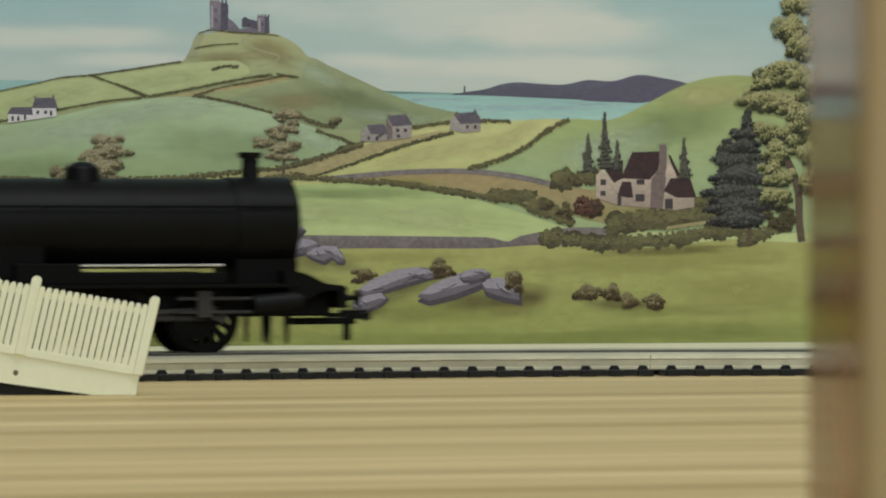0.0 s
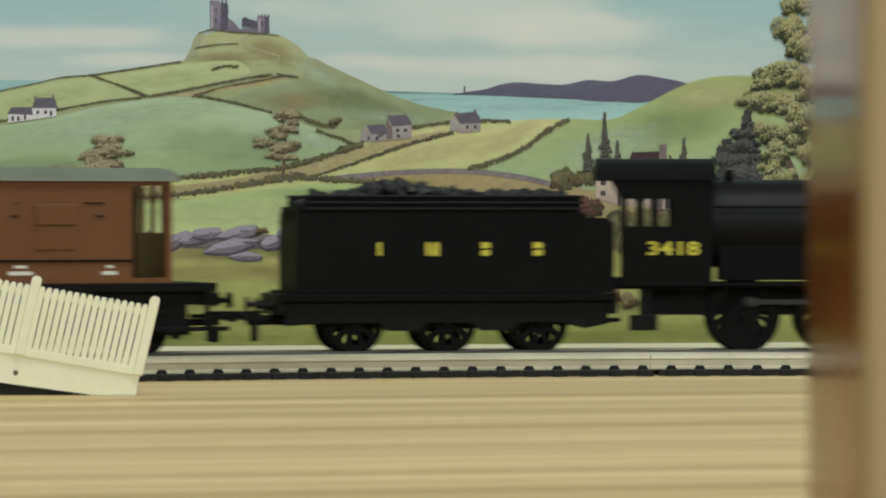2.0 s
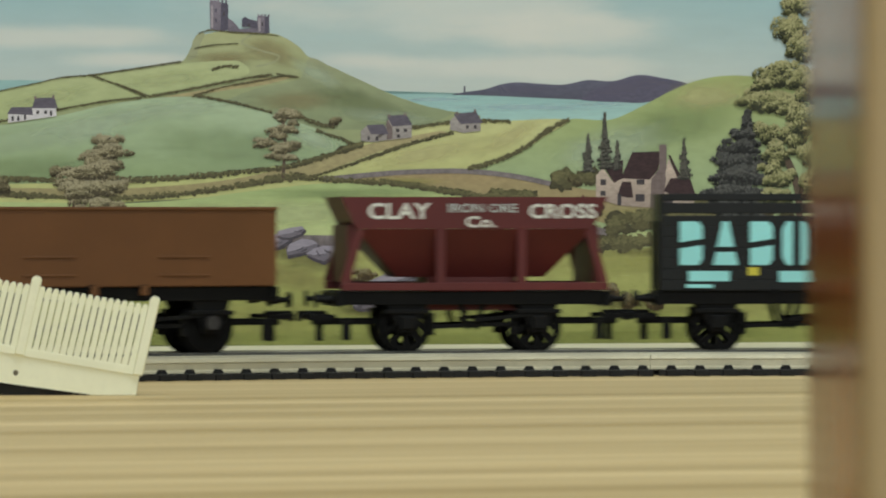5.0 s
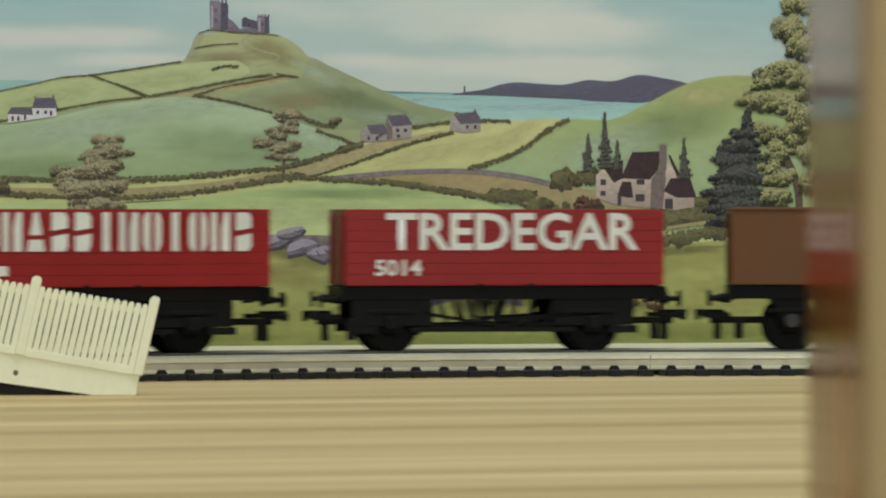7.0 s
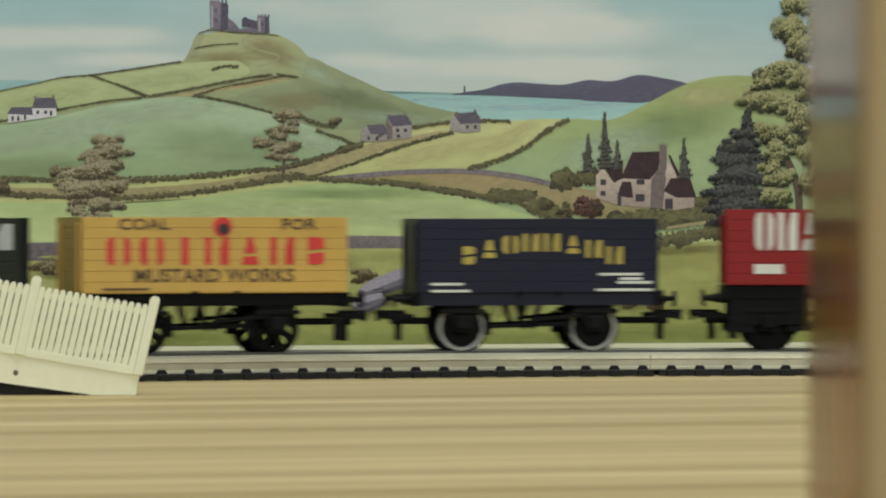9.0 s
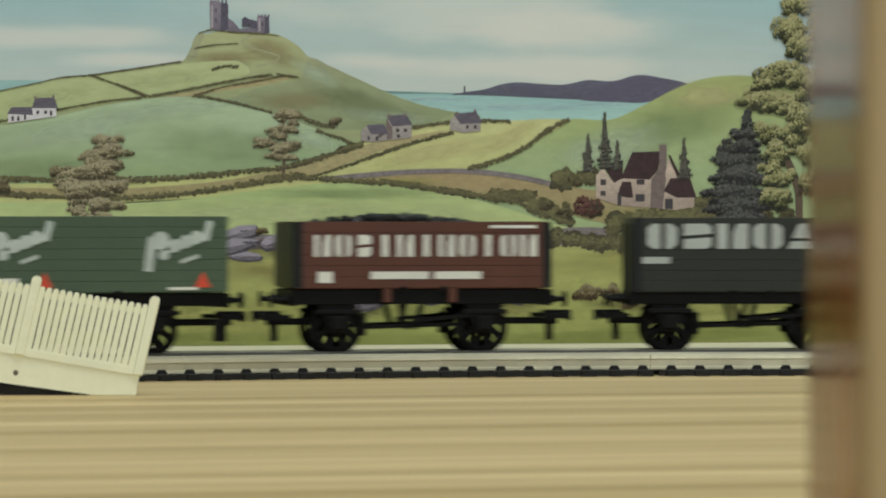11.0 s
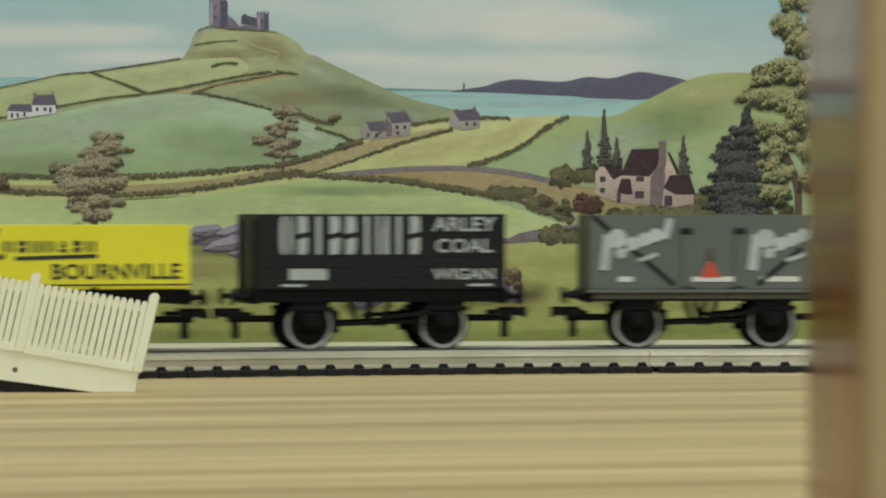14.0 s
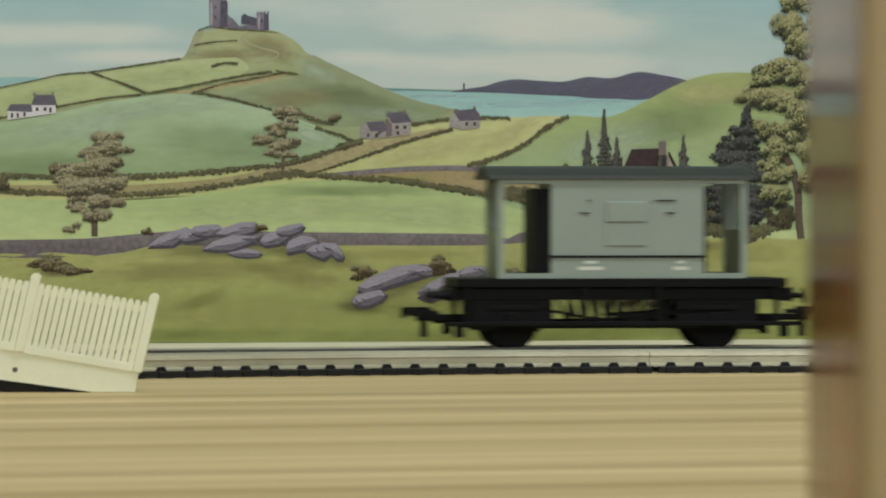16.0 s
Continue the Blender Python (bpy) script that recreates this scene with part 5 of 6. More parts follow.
def tender():
    x0, x1 = 145, 735
    te = vehicle("tender", "black six-wheeled engine tender heaped with coal", "tender", 1.5, x0, x1, group="engine and tender")
    mid = (x0 + x1) / 2
    X = lambda px: (px - mid) / PX
    for y in (-14.6, 13.6):
        bm = prism(bmesh.new(), [(X(168), 14.8), (X(742), 14.8), (X(742), 33.6), (X(728), 35.0), (X(694), 35.0), (X(688), 36.4), (X(168), 36.4)], y, y + 1.0)
        part("tank_side", bm, loco_matt, te, "black tank side")
        s = -1 if y < 0 else 1
        bm = bmesh.new()
        lo, hi = (y - 0.2, y + 1.2)
        box(bm, X(184), X(682), lo + 0.3, hi - 0.3, 36.4, 40.6, bevel=0.2)
        part("coal_plate", bm, loco_matt, te)
        yr = y - 0.2 if s < 0 else y + 1.2
        for z in (37.4, 39.0, 40.7):
            part("coal_rail", rod(bmesh.new(), (X(182), yr, z), (X(684), yr, z), 0.42, 8), loco_black, te, smooth=True)
        for px in (190, 310, 430, 550, 676):
            part("rail_post", cube(X(px) - 0.4, X(px) + 0.4, yr - 0.3, yr + 0.3, 36.2, 40.8), loco_matt, te)
        bm = cube(X(135), X(745), y - 0.4, y + 1.4, 12.6, 14.6, bevel=0.2)
        part("footplate", bm, loco_matt, te)
        bm = prism(bmesh.new(), [(X(150), 12.6), (X(735), 12.6), (X(735), 6.4), (X(690), 5.0), (X(650), 6.8), (X(575), 6.8), (X(555), 4.6), (X(500), 4.6), (X(485), 6.8), (X(405), 6.8), (X(390), 4.6), (X(330), 4.6), (X(318), 6.8), (X(230), 6.8), (X(150), 6.0)], y + 1.8 if s < 0 else y - 1.4, y + 2.4 if s < 0 else y - 0.8)
        part("outside_frame", bm, black, te)
    bm = cube(X(170), X(180), -13.6, 13.6, 14.8, 38)
    box(bm, X(690), X(698), -13.6, 13.6, 14.8, 35)
    box(bm, X(150), X(698), -13.6, 13.6, 13.8, 15.4)
    box(bm, X(170), X(260), -13.6, 13.6, 34, 37)
    part("tank_top", bm, loco_matt, te)
    bm = bmesh.new()
    rng = random.Random(5)
    for i in range(260):
        u = rng.random()
        x = X(200) + u * (X(680) - X(200))
        top = 41.2 + 3.4 * math.exp(-((u - 0.33) / 0.17) ** 2) + 1.2 * math.exp(-((u - 0.75) / 0.2) ** 2)
        y = rng.uniform(-12, 12)
        bmesh.ops.create_icosphere(bm, subdivisions=1, radius=rng.uniform(1.2, 2.4), matrix=Matrix.Translation((x, y, top - 0.4 - abs(y) * 0.15 - rng.random() * 1.6)) @ Matrix.Rotation(rng.random() * 6, 4, "Y") @ Matrix.Diagonal((1.3, 1, 0.8, 1)))
    box(bm, X(200), X(682), -13, 13, 35, 38.6)
    part("coal_load", bm, coal, te, "heaped black coal")
    for sgn, q in ((-1, X(140)), (1, X(742))):
        part("drag_beam", cube(q - 1, q + 1, -14.6, 14.6, 9, 14.6, bevel=0.2), black, te)
    buffers(te, X(140), -1, z=11.4)
    coupling(te, X(150), -1)
    part("drawbar", cube(X(700), X(775), -2, 2, 6.4, 7.6), black, te)
    for px in (277, 445, 613):
        wheelset(te, X(px), 7.4, 10)
    for kind, a, b in (("i", 307, 326), ("n", 399, 425), ("e", 498, 518), ("e", 592, 614)):
        blocks(kind, X(a), X(b), 24.8, 28.4, -14.66, yellow_ink, te)
    return te


def brake_van(body, roof, label, t, left, right, x, ink, stove, reach=0.0):
    """Goods brake van: long step boards, a cabin between two open verandahs, a curved roof."""
    bv = vehicle("brake_van", label, "brake van", t, left, right)
    mid = (left + right) / 2
    X = lambda px: (px - mid) / PX
    ra, rb, ca, cb = x
    va, vb = X(ra + 30), X(rb - 12)
    cabin = bmesh.new()
    box(cabin, X(ca), X(cb), -14.4, 14.4, 17.8, 45)
    part("cabin", cabin, body, bv)
    for q in (0.33, 0.66):
        xx = X(ca) + (X(cb) - X(ca)) * q
        part("cabin_panel_strip", cube(xx - 0.2, xx + 0.2, -14.55, -14.4, 24, 44), body, bv)
    part("ducket", cube(X(ca + (cb - ca) * 0.36), X(ca + (cb - ca) * 0.62), -15.2, -14.4, 33, 38.6, bevel=0.35), body, bv)
    part("ducket", cube(X(ca + (cb - ca) * 0.36), X(ca + (cb - ca) * 0.62), -14.8, -14.4, 26.6, 33, bevel=0.2), body, bv)
    part("waist_rail", cube(X(ca), X(cb), -14.9, -14.4, 23.4, 24.0), black, bv)
    for q in (0.22, 0.78):
        xx = X(ca) + (X(cb) - X(ca)) * q
        part("lamp_iron", cube(xx - 1.2, xx + 1.2, -14.8, -14.4, 35.3, 35.6), black, bv)
        part("lamp_iron", cube(xx - 1.8 + (1 if q < .5 else -1) * 2.4, xx + 1.4, -14.8, -14.4, 38.7, 39.0), black, bv)
    for y in (-14.4, 13.2):
        for a, b in ((va, X(ca)), (X(cb), vb)):
            part("verandah_rail", cube(a, b, y, y + 1.2, 17.8, 19.2), body, bv)
            part("verandah_rail", cube(a, b, y, y + 1.2, 43.4, 45), body, bv)
        part("verandah_post", cube(va, va + 1.6, y, y + 1.2, 19.2, 43.4), body, bv)
        part("verandah_post", cube(vb - 1.6, vb, y, y + 1.2, 19.2, 43.4), body, bv)
    for a in (va, vb - 1.0):
        part("verandah_end", cube(a, a + 1.0, -13.2, 13.2, 17.8, 31), body, bv)
        for y in (-9, 0, 9):
            part("verandah_end_post", cube(a, a + 1.0, y - 0.7, y + 0.7, 31, 43.6), body, bv)
    # black boxes over the cabin ends paint in the verandah's shade and the doors
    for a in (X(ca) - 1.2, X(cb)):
        part("doorway_shade", cube(a - (3.0 if a < 0 else 0), a + 1.2, -12, 12, 18, 42), black, bv, "black box for the verandah's shade around the cabin door")
    bm = bmesh.new()
    prof = [(-15.6, 44.6), (-15.2, 45.6), (-10, 47.4), (0, 48.3), (10, 47.4), (15.2, 45.6), (15.6, 44.6), (10, 45.8), (0, 46.6), (-10, 45.8)]
    a = [bm.verts.new((X(ra + 10), y, z)) for y, z in prof]
    b = [bm.verts.new((X(rb), y, z)) for y, z in prof]
    for i in range(len(prof)):
        j = (i + 1) % len(prof)
        bm.faces.new((a[i], a[j], b[j], b[i]))
    bm.faces.new(a), bm.faces.new(b)
    part("roof", bm, roof, bv, smooth=True)
    q = X(stove)
    part("stove_chimney", rod(bmesh.new(), (q, 2, 47), (q, 2, 51.4), 1.3, 14), roof, bv, smooth=True)
    half = X(right)
    part("deck", cube(-half, half, -15.2, 15.2, 15.4, 17.8, bevel=0.2), black, bv)
    for y in (-16.6, 14.8):
        part("step_board", cube(-half - 3, half + 3, y, y + 1.8, 5.0, 6.2, bevel=0.2), black, bv)
        for q in (-half + 3, -10, 10, half - 3):
            part("step_hanger", cube(q - 0.7, q + 0.7, y + 0.6, y + 1.4, 6.2, 15.4), black, bv)
        for q in (-half + 1, half - 1):
            part("end_step", cube(q - 1.3, q + 1.3, y + 0.4, y + 1.4, 2.0, 6.0, bevel=0.2), black, bv)
    chassis(bv, half, (X(897 - 3 + (left - 790)), X(1262 + (left - 790))), trussed=True, disc=True, sole=(12.0, 15.3), r=6.6, reach=reach)
    for q, w in ((0.26, 0.16), (0.85, 0.1)):
        xx = X(ca) + (X(cb) - X(ca)) * q
        ww = (X(cb) - X(ca)) * w / 2
        frame_marks(bv, xx - ww, xx + ww, 20.0, 21.0, ink, -14.46)
        frame_marks(bv, xx - ww * 0.5, xx + ww * 0.5, 21.8, 22.6, ink, -14.46)
    return bv


def script_mark(parent, x, z, y, k=1.0):
    """A flowing white trade mark, as plain rounded dabs and strokes climbing to one side."""
    bm = bmesh.new()
    bar(bm, (x, z), (x + 1.2 * k, z + 9.6 * k), 2.6 * k, y - 0.05, y + 0.05)
    for i, (dx, dz, r) in enumerate(((3.6, 8.6, 2.6), (4.6, 4.6, 1.5), (7.9, 7.2, 1.9), (11.0, 8.3, 1.9), (14.1, 9.5, 1.9))):
        rod(bm, (x + dx * k, y - 0.06 - 0.01 * i, z + dz * k), (x + dx * k, y + 0.05, z + dz * k), r * k, 14)
    bar(bm, (x + 16.6 * k, z + 8.6 * k), (x + 18.0 * k, z + 14.0 * k), 1.9 * k, y - 0.13, y + 0.05)
    bar(bm, (x + 6 * k, z + 5.4 * k), (x + 17 * k, z + 9.2 * k), 0.8 * k, y - 0.14, y + 0.05)
    bar(bm, (x + 9.4 * k, z + 2.6 * k), (x + 14.6 * k, z + 4.4 * k), 1.1 * k, y - 0.15, y + 0.05)
    return part("painted_mark", bm, script_ink, parent, "white flowing trade mark as plain strokes")


def triangle(parent, x, z, y, w):
    bm = prism(bmesh.new(), [(x - w / 2, z), (x + w / 2, z), (x, z + w * 0.95)], y - 0.06, y + 0.06)
    return part("red_triangle", bm, triangle_red, parent, "small red painted triangle")


def goods_train():
    red = surface("wagon_red", lin(168, 34, 34, 0.66), 0.42, vary=0.08, grain=500, stain=40, bump=0.05, spec=0.3)
    tan = surface("wagon_tan_brown", lin(128, 84, 46, 0.6), 0.5, vary=0.08, grain=500, stain=40, bump=0.05, spec=0.3)
    yellow = surface("wagon_yellow", lin(240, 232, 60, 0.9), 0.4, vary=0.04, grain=500, stain=40, bump=0.04, spec=0.3)
    mustard = surface("wagon_mustard", lin(224, 182, 96, 0.8), 0.42, vary=0.06, grain=500, stain=40, bump=0.04, spec=0.3)
    navy = surface("wagon_navy", lin(26, 28, 62, 0.42), 0.42, vary=0.1, grain=500, stain=40, bump=0.04, spec=0.3)
    jet = surface("wagon_black", (0.007, 0.008, 0.008, 1), 0.45, vary=0.2, grain=500, stain=40, bump=0.05, spec=0.25)
    green = surface("wagon_green", lin(86, 104, 84, 0.76), 0.5, vary=0.07, grain=500, stain=40, bump=0.05, spec=0.3)
    moss = surface("wagon_dark_olive", lin(52, 58, 48, 0.55), 0.5, vary=0.08, grain=500, stain=40, bump=0.05, spec=0.3)
    grey = surface("wagon_grey", lin(106, 112, 103, 0.86), 0.5, vary=0.08, grain=500, stain=40, bump=0.05, spec=0.3)
    dull = surface("end_olive_grey", lin(88, 88, 70, 0.8), 0.55, vary=0.1, grain=500, stain=40)
    oxide = surface("wagon_oxide_brown", lin(98, 58, 44, 0.78), 0.5, vary=0.1, grain=500, stain=40, bump=0.05, spec=0.3)
    maroon = surface("hopper_maroon", lin(108, 44, 42, 0.7), 0.5, vary=0.12, grain=400, stain=40, bump=0.05, spec=0.3)
    van_brown = surface("van_bauxite", lin(128, 84, 52, 0.7), 0.5, vary=0.07, grain=500, stain=40, bump=0.05, spec=0.3)
    van_grey = surface("van_grey", lin(172, 184, 172, 0.74), 0.45, vary=0.05, grain=500, stain=40, bump=0.05, spec=0.3)
    roof_grey = surface("roof_grey_green", lin(120, 124, 108, 0.8), 0.6, vary=0.1, grain=400, stain=50)
    roof_dark = surface("roof_charcoal", lin(54, 56, 50, 0.7), 0.6, vary=0.1, grain=400, stain=50)

    brake_van(van_brown, roof_grey, "brown goods brake van with a grey roof and open verandahs", 3.5, 790, 1385, (845, 1315, 957, 1230), white_ink, 997)
    Y = -15.14

    # black coke wagon with raised rails
    left, right = 205, 693
    w = vehicle("coke_wagon", "black slatted coke wagon with big pale blue lettering", "wagon", 3.5, left, right)
    X = lambda px: (px - (left + right) / 2) / PX
    h = X(right)
    open_body(w, h, 15.4, 35.6, jet, 7)
    for y in (-15, 13.8):
        for z in (36.1, 39.6):
            part("coke_rail", cube(-h, h, y, y + 1.2, z + 0.1, z + (2.9 if z < 39 else 1.9), bevel=0.1), jet, w)
        for q in (-h + 1, -h / 3, h / 3, h - 1):
            part("rail_post", cube(q - 0.8, q + 0.8, y + 0.3, y + 1.1, 35.4, 41.2), jet, w)
    for x in (-h, h - 1.2):
        part("coke_end", cube(x, x + 1.2, -13.8, 13.8, 35.6, 41.4), jet, w)
    chassis(w, h, (X(310), X(562)), spokes=8, deep=True)
    blocks("eaeonin", X(228), X(668), 22.2, 34.0, Y, blue_ink, w, weight=0.82)
    frame_marks(w, X(256), X(330), 17.8, 20.6, blue_ink, Y)
    frame_marks(w, X(252), X(300), 16.0, 17.0, blue_ink, Y)
    frame_marks(w, X(418), X(505), 17.6, 20.6, blue_ink, Y)
    frame_marks(w, X(530), X(670), 17.6, 20.6, blue_ink, Y)
    frame_marks(w, X(620), X(662), 15.9, 16.8, blue_ink, Y)
    frame_marks(w, X(362), X(382), 19.4, 21.6, yellow_ink, Y)

    # iron ore hopper
    left, right = 78, 562
    w = vehicle("ore_hopper", "dark maroon ribbed iron ore hopper wagon", "wagon", 4.2, left, right)
    X = lambda px: (px - (left + right) / 2) / PX
    h = X(right)
    xa, xb = X(80), X(560)
    part("hopper_rim", prism(bmesh.new(), [(xa, 40.6), (xb, 40.6), (xb - 4.0, 32.0), (xa + 4.0, 32.0)], -15, 15), maroon, w)
    bm = bmesh.new()
    q = [bm.verts.new(v) for v in ((xa + 4, -15, 31.9), (xb - 4, -15, 31.9), (xb - 4, 15, 31.9), (xa + 4, 15, 31.9), (xa + 16, -8, 19), (xb - 16, -8, 19), (xb - 16, 8, 19), (xa + 16, 8, 19))]
    for f in ((0, 1, 5, 4), (1, 2, 6, 5), (2, 3, 7, 6), (3, 0, 4, 7), (4, 5, 6, 7), (0, 3, 2, 1)):
        bm.faces.new([q[i] for i in f])
    part("hopper_bin", bm, maroon, w)
    for y in (-15, 14):
        for px in (258, 405):
            part("hopper_rib", cube(X(px) - 1.2, X(px) + 1.2, y, y + 1.0, 17.6, 32), maroon, w)
        part("hopper_sill", cube(xa, xb + 0.5, y - 0.2, y + 1.2, 15.5, 17.6, bevel=0.15), maroon, w)
        for a, b in ((xa + 1, xa + 5), (xb - 1, xb - 5)):
            part("end_stanchion", bar(bmesh.new(), (a, 17.6), (b, 31.8), 2.4, y, y + 1.0), maroon, w)
    for x in (xa + 2, xb - 3.4):
        part("end_plate", cube(x, x + 1.4, -13, 13, 17.6, 33), maroon, w)
    part("hopper_chute", cube(-12, 12, -9, 9, 10, 19), maroon, w)
    chassis(w, h, (X(200), X(438)), spokes=8, deep=True)
    lettering("CLAY", X(128), X(240), 34.6, 39.0, Y, white_ink, w, "white painted lettering")
    lettering("IRON ORE", X(272), X(396), 36.4, 38.8, Y, grey_ink, w, "faint grey painted lettering")
    lettering("CROSS", X(418), X(540), 34.8, 38.8, Y, white_ink, w, "white painted lettering")
    lettering("Co.", X(303), X(357), 32.4, 35.4, Y, white_ink, w, "white painted lettering")

    # tan steel-sided open wagon
    left, right = 812, 1397
    w = vehicle("open_wagon", "plain tan-brown steel-sided open wagon", "wagon", 6.3, left, right)
    X = lambda px: (px - (left + right) / 2) / PX
    h = X(right)
    open_body(w, h, 17.0, 37.6, tan, 1)
    part("top_rim", cube(-h - 0.3, h + 0.3, -15.5, -14, 37.0, 37.9, bevel=0.2), tan, w)
    part("top_rim", cube(-h - 0.3, h + 0.3, 14, 15.5, 37.0, 37.9, bevel=0.2), tan, w)
    for px in (985, 1228):
        for z in (19.6, 24.4):
            part("side_pressing", cube(X(px) - 7, X(px) + 7, -15.4, -15, z, z + 0.6, bevel=0.15), tan, w)
    for px in (1065, 1155):
        part("side_bracket", cube(X(px) - 1, X(px) + 1, -15.6, -14, 14.6, 17.2), tan, w)
    chassis(w, h, (X(920), X(1282)), sole=(13.0, 16.8), disc=True, deep=True, r=6.7)
    for px in (920, 1282):
        part("axlebox_cover", rod(bmesh.new(), (X(px), -14.6, 7.2), (X(px), -14.0, 7.2), 1.9, 16), rod_steel, w)
    bm = bmesh.new()
    bar(bm, (X(1030), 5.2), (X(1160), 8.6), 1.0, -12.6, -11.8)
    bar(bm, (X(1030), 8.6), (X(1160), 5.2), 1.0, -12.6, -11.8)
    part("brake_cross", bm, black, w)

    # two long red wagons
    left, right = 607, 1182
    w = vehicle("open_wagon", "bright red planked open wagon with white lettering", "wagon", 7.0, left, right)
    X = lambda px: (px - (left + right) / 2) / PX
    h = X(right)
    open_body(w, h, 16.9, 37.3, red, 7)
    chassis(w, h, (X(694), X(1058)), sole=(13.0, 16.6), disc=True, trussed=True, deep=True, r=6.6)
    lettering("TREDEGAR", X(680), X(1136), 26.2, 36.4, Y, white_ink, w, "big white painted lettering")
    lettering("5014", X(660), X(744), 19.4, 23.8, Y, white_ink, w, "white painted number")
    left, right = -90, 487
    w = vehicle("open_wagon", "bright red planked open wagon with white company mark", "wagon", 7.0, left, right)
    X = lambda px: (px - (left + right) / 2) / PX
    h = X(right)
    open_body(w, h, 16.9, 37.3, red, 7)
    chassis(w, h, (X(-12), X(350)), sole=(13.0, 16.6), disc=True, trussed=True, deep=True, r=6.6)
    blocks("onaeeinoione", X(-42), X(458), 26.2, 36.4, Y, white_ink, w, weight=0.86)
    frame_marks(w, X(-40), X(12), 19.8, 22.4, white_ink, Y)

    # navy wagon with an arched yellow mark
    left, right = 737, 1170
    w = vehicle("open_wagon", "navy blue planked open wagon with arched yellow mark", "wagon", 9.0, left, right)
    X = lambda px: (px - (left + right) / 2) / PX
    h = X(right)
    open_body(w, h, 14.9, 34.8, navy, 7)
    part("solebar_face", cube(-h, h, -13.8, -13.1, 11.4, 14.8), navy, w)
    chassis(w, h, (X(820), X(1058)), rim=white_rim, disc=True)
    blocks("eaonnann", X(808), X(1110), 26.0, 30.8, Y, gold_ink, w, arch=4.6, weight=0.72)
    for a, b, z in ((760, 818, 16.8), (760, 830, 14.95), (1062, 1140, 19.4), (1100, 1140, 18.2), (1095, 1158, 17.2), (1057, 1160, 15.2)):
        frame_marks(w, X(a), X(b), z, z + 0.7, white_ink, Y)

    # mustard yellow wagon
    left, right = 143, 622
    w = vehicle("open_wagon", "mustard yellow planked open wagon with red lettering", "wagon", 9.0, left, right)
    X = lambda px: (px - (left + right) / 2) / PX
    h = X(right)
    open_body(w, h, 15.2, 35.2, mustard, 7)
    for sgn in (-1, 1):
        part("corner_strap", bar(bmesh.new(), (sgn * (h - 0.5), 34.8), (sgn * (h - 6), 27), 1.0, -15.1, -14.6), mustard, w)
    chassis(w, h, (X(260), X(498)), spokes=8, deep=True)
    lettering("COAL", X(208), X(300), 31.8, 34.8, Y, brown_ink, w, "dark brown painted lettering")
    lettering("FOR", X(502), X(566), 31.8, 34.8, Y, brown_ink, w, "dark brown painted lettering")
    blocks("ooinane", X(178), X(592), 22.6, 29.8, Y, red_ink, w, weight=0.62)
    lettering("MUSTARD WORKS", X(236), X(524), 18.0, 21.6, Y, brown_ink, w, "dark brown painted lettering")
    part("round_emblem", rod(bmesh.new(), (X(394), -15.2, 32.6), (X(394), -15.0, 32.6), 2.6, 20), red_ink, w, "small round red and black emblem")
    part("round_emblem", rod(bmesh.new(), (X(396), -15.3, 32.0), (X(396), -15.0, 32.0), 1.5, 16), navy_ink, w)
    frame_marks(w, X(180), X(262), 15.9, 16.5, brown_ink, Y)

    # dark olive wagon, mostly between sightings
    left, right = 1345, 1772
    w = vehicle("open_wagon", "dark olive planked open wagon with pale grey mark", "wagon", 11.3, left, right)
    X = lambda px: (px - (left + right) / 2) / PX
    h = X(right)
    open_body(w, h, 15.0, 35.0, moss, 7, corner=jet)
    chassis(w, h, (X(1415), X(1680)), spokes=8)
    blocks("oenoan", X(1366), X(1745), 26.6, 33.4, Y, grey_ink, w)
    frame_marks(w, X(1362), X(1412), 22.6, 24.4, grey_ink, Y)

    # oxide brown wagon loaded with coal
    left, right = 746, 1204
    w = vehicle("open_wagon", "dark red-brown open wagon loaded with coal", "wagon", 11.3, left, right)
    X = lambda px: (px - (left + right) / 2) / PX
    h = X(right)
    open_body(w, h, 16.2, 34.0, oxide, 6)
    for sgn in (-1, 1):
        x0, x1 = sorted((sgn * (h + 0.1), sgn * (h - 1.8)))
        part("corner_plate", cube(x0, x1, -15.12, -14.6, 16.2, 33.8), jet, w)
        part("end_sheet", cube(sgn * h - 0.8, sgn * h + 0.8, -14.4, 14.4, 16.4, 33.6), jet, w)
    bm = bmesh.new()
    rng = random.Random(8)
    for i in range(150):
        u = rng.random()
        bmesh.ops.create_icosphere(bm, subdivisions=1, radius=rng.uniform(1.0, 2.0), matrix=Matrix.Translation((-h + 4 + u * (h * 2 - 8), rng.uniform(-11, 11), 32.4 + 2.6 * math.sin(min(1, u * 1.25) * math.pi) ** 0.7 - rng.random())) @ Matrix.Rotation(rng.random() * 6, 4, "X"))
    box(bm, -h + 1.4, h - 1.4, -13.6, 13.6, 30, 32.6)
    part("coal_load", bm, coal, w, "heaped black coal")
    for px in (910, 1028):
        part("side_bracket", cube(X(px) - 1, X(px) + 1, -15.4, -13, 12.4, 16.2), oxide, w)
    chassis(w, h, (X(825), X(1090)), spokes=8, sole=(11.8, 15.8))
    blocks("noeininoion", X(775), X(1185), 24.6, 30.4, Y, white_ink, w, weight=0.8)
    frame_marks(w, X(1095), X(1180), 32.2, 33.0, white_ink, Y)
    frame_marks(w, X(880), X(985), 18.6, 20.6, white_ink, Y)
    frame_marks(w, X(995), X(1080), 18.6, 20.6, white_ink, Y)
    frame_marks(w, X(785), X(812), 17.6, 20.6, white_ink, Y)

    # green wagon with script marks
    left, right = 815, 1295
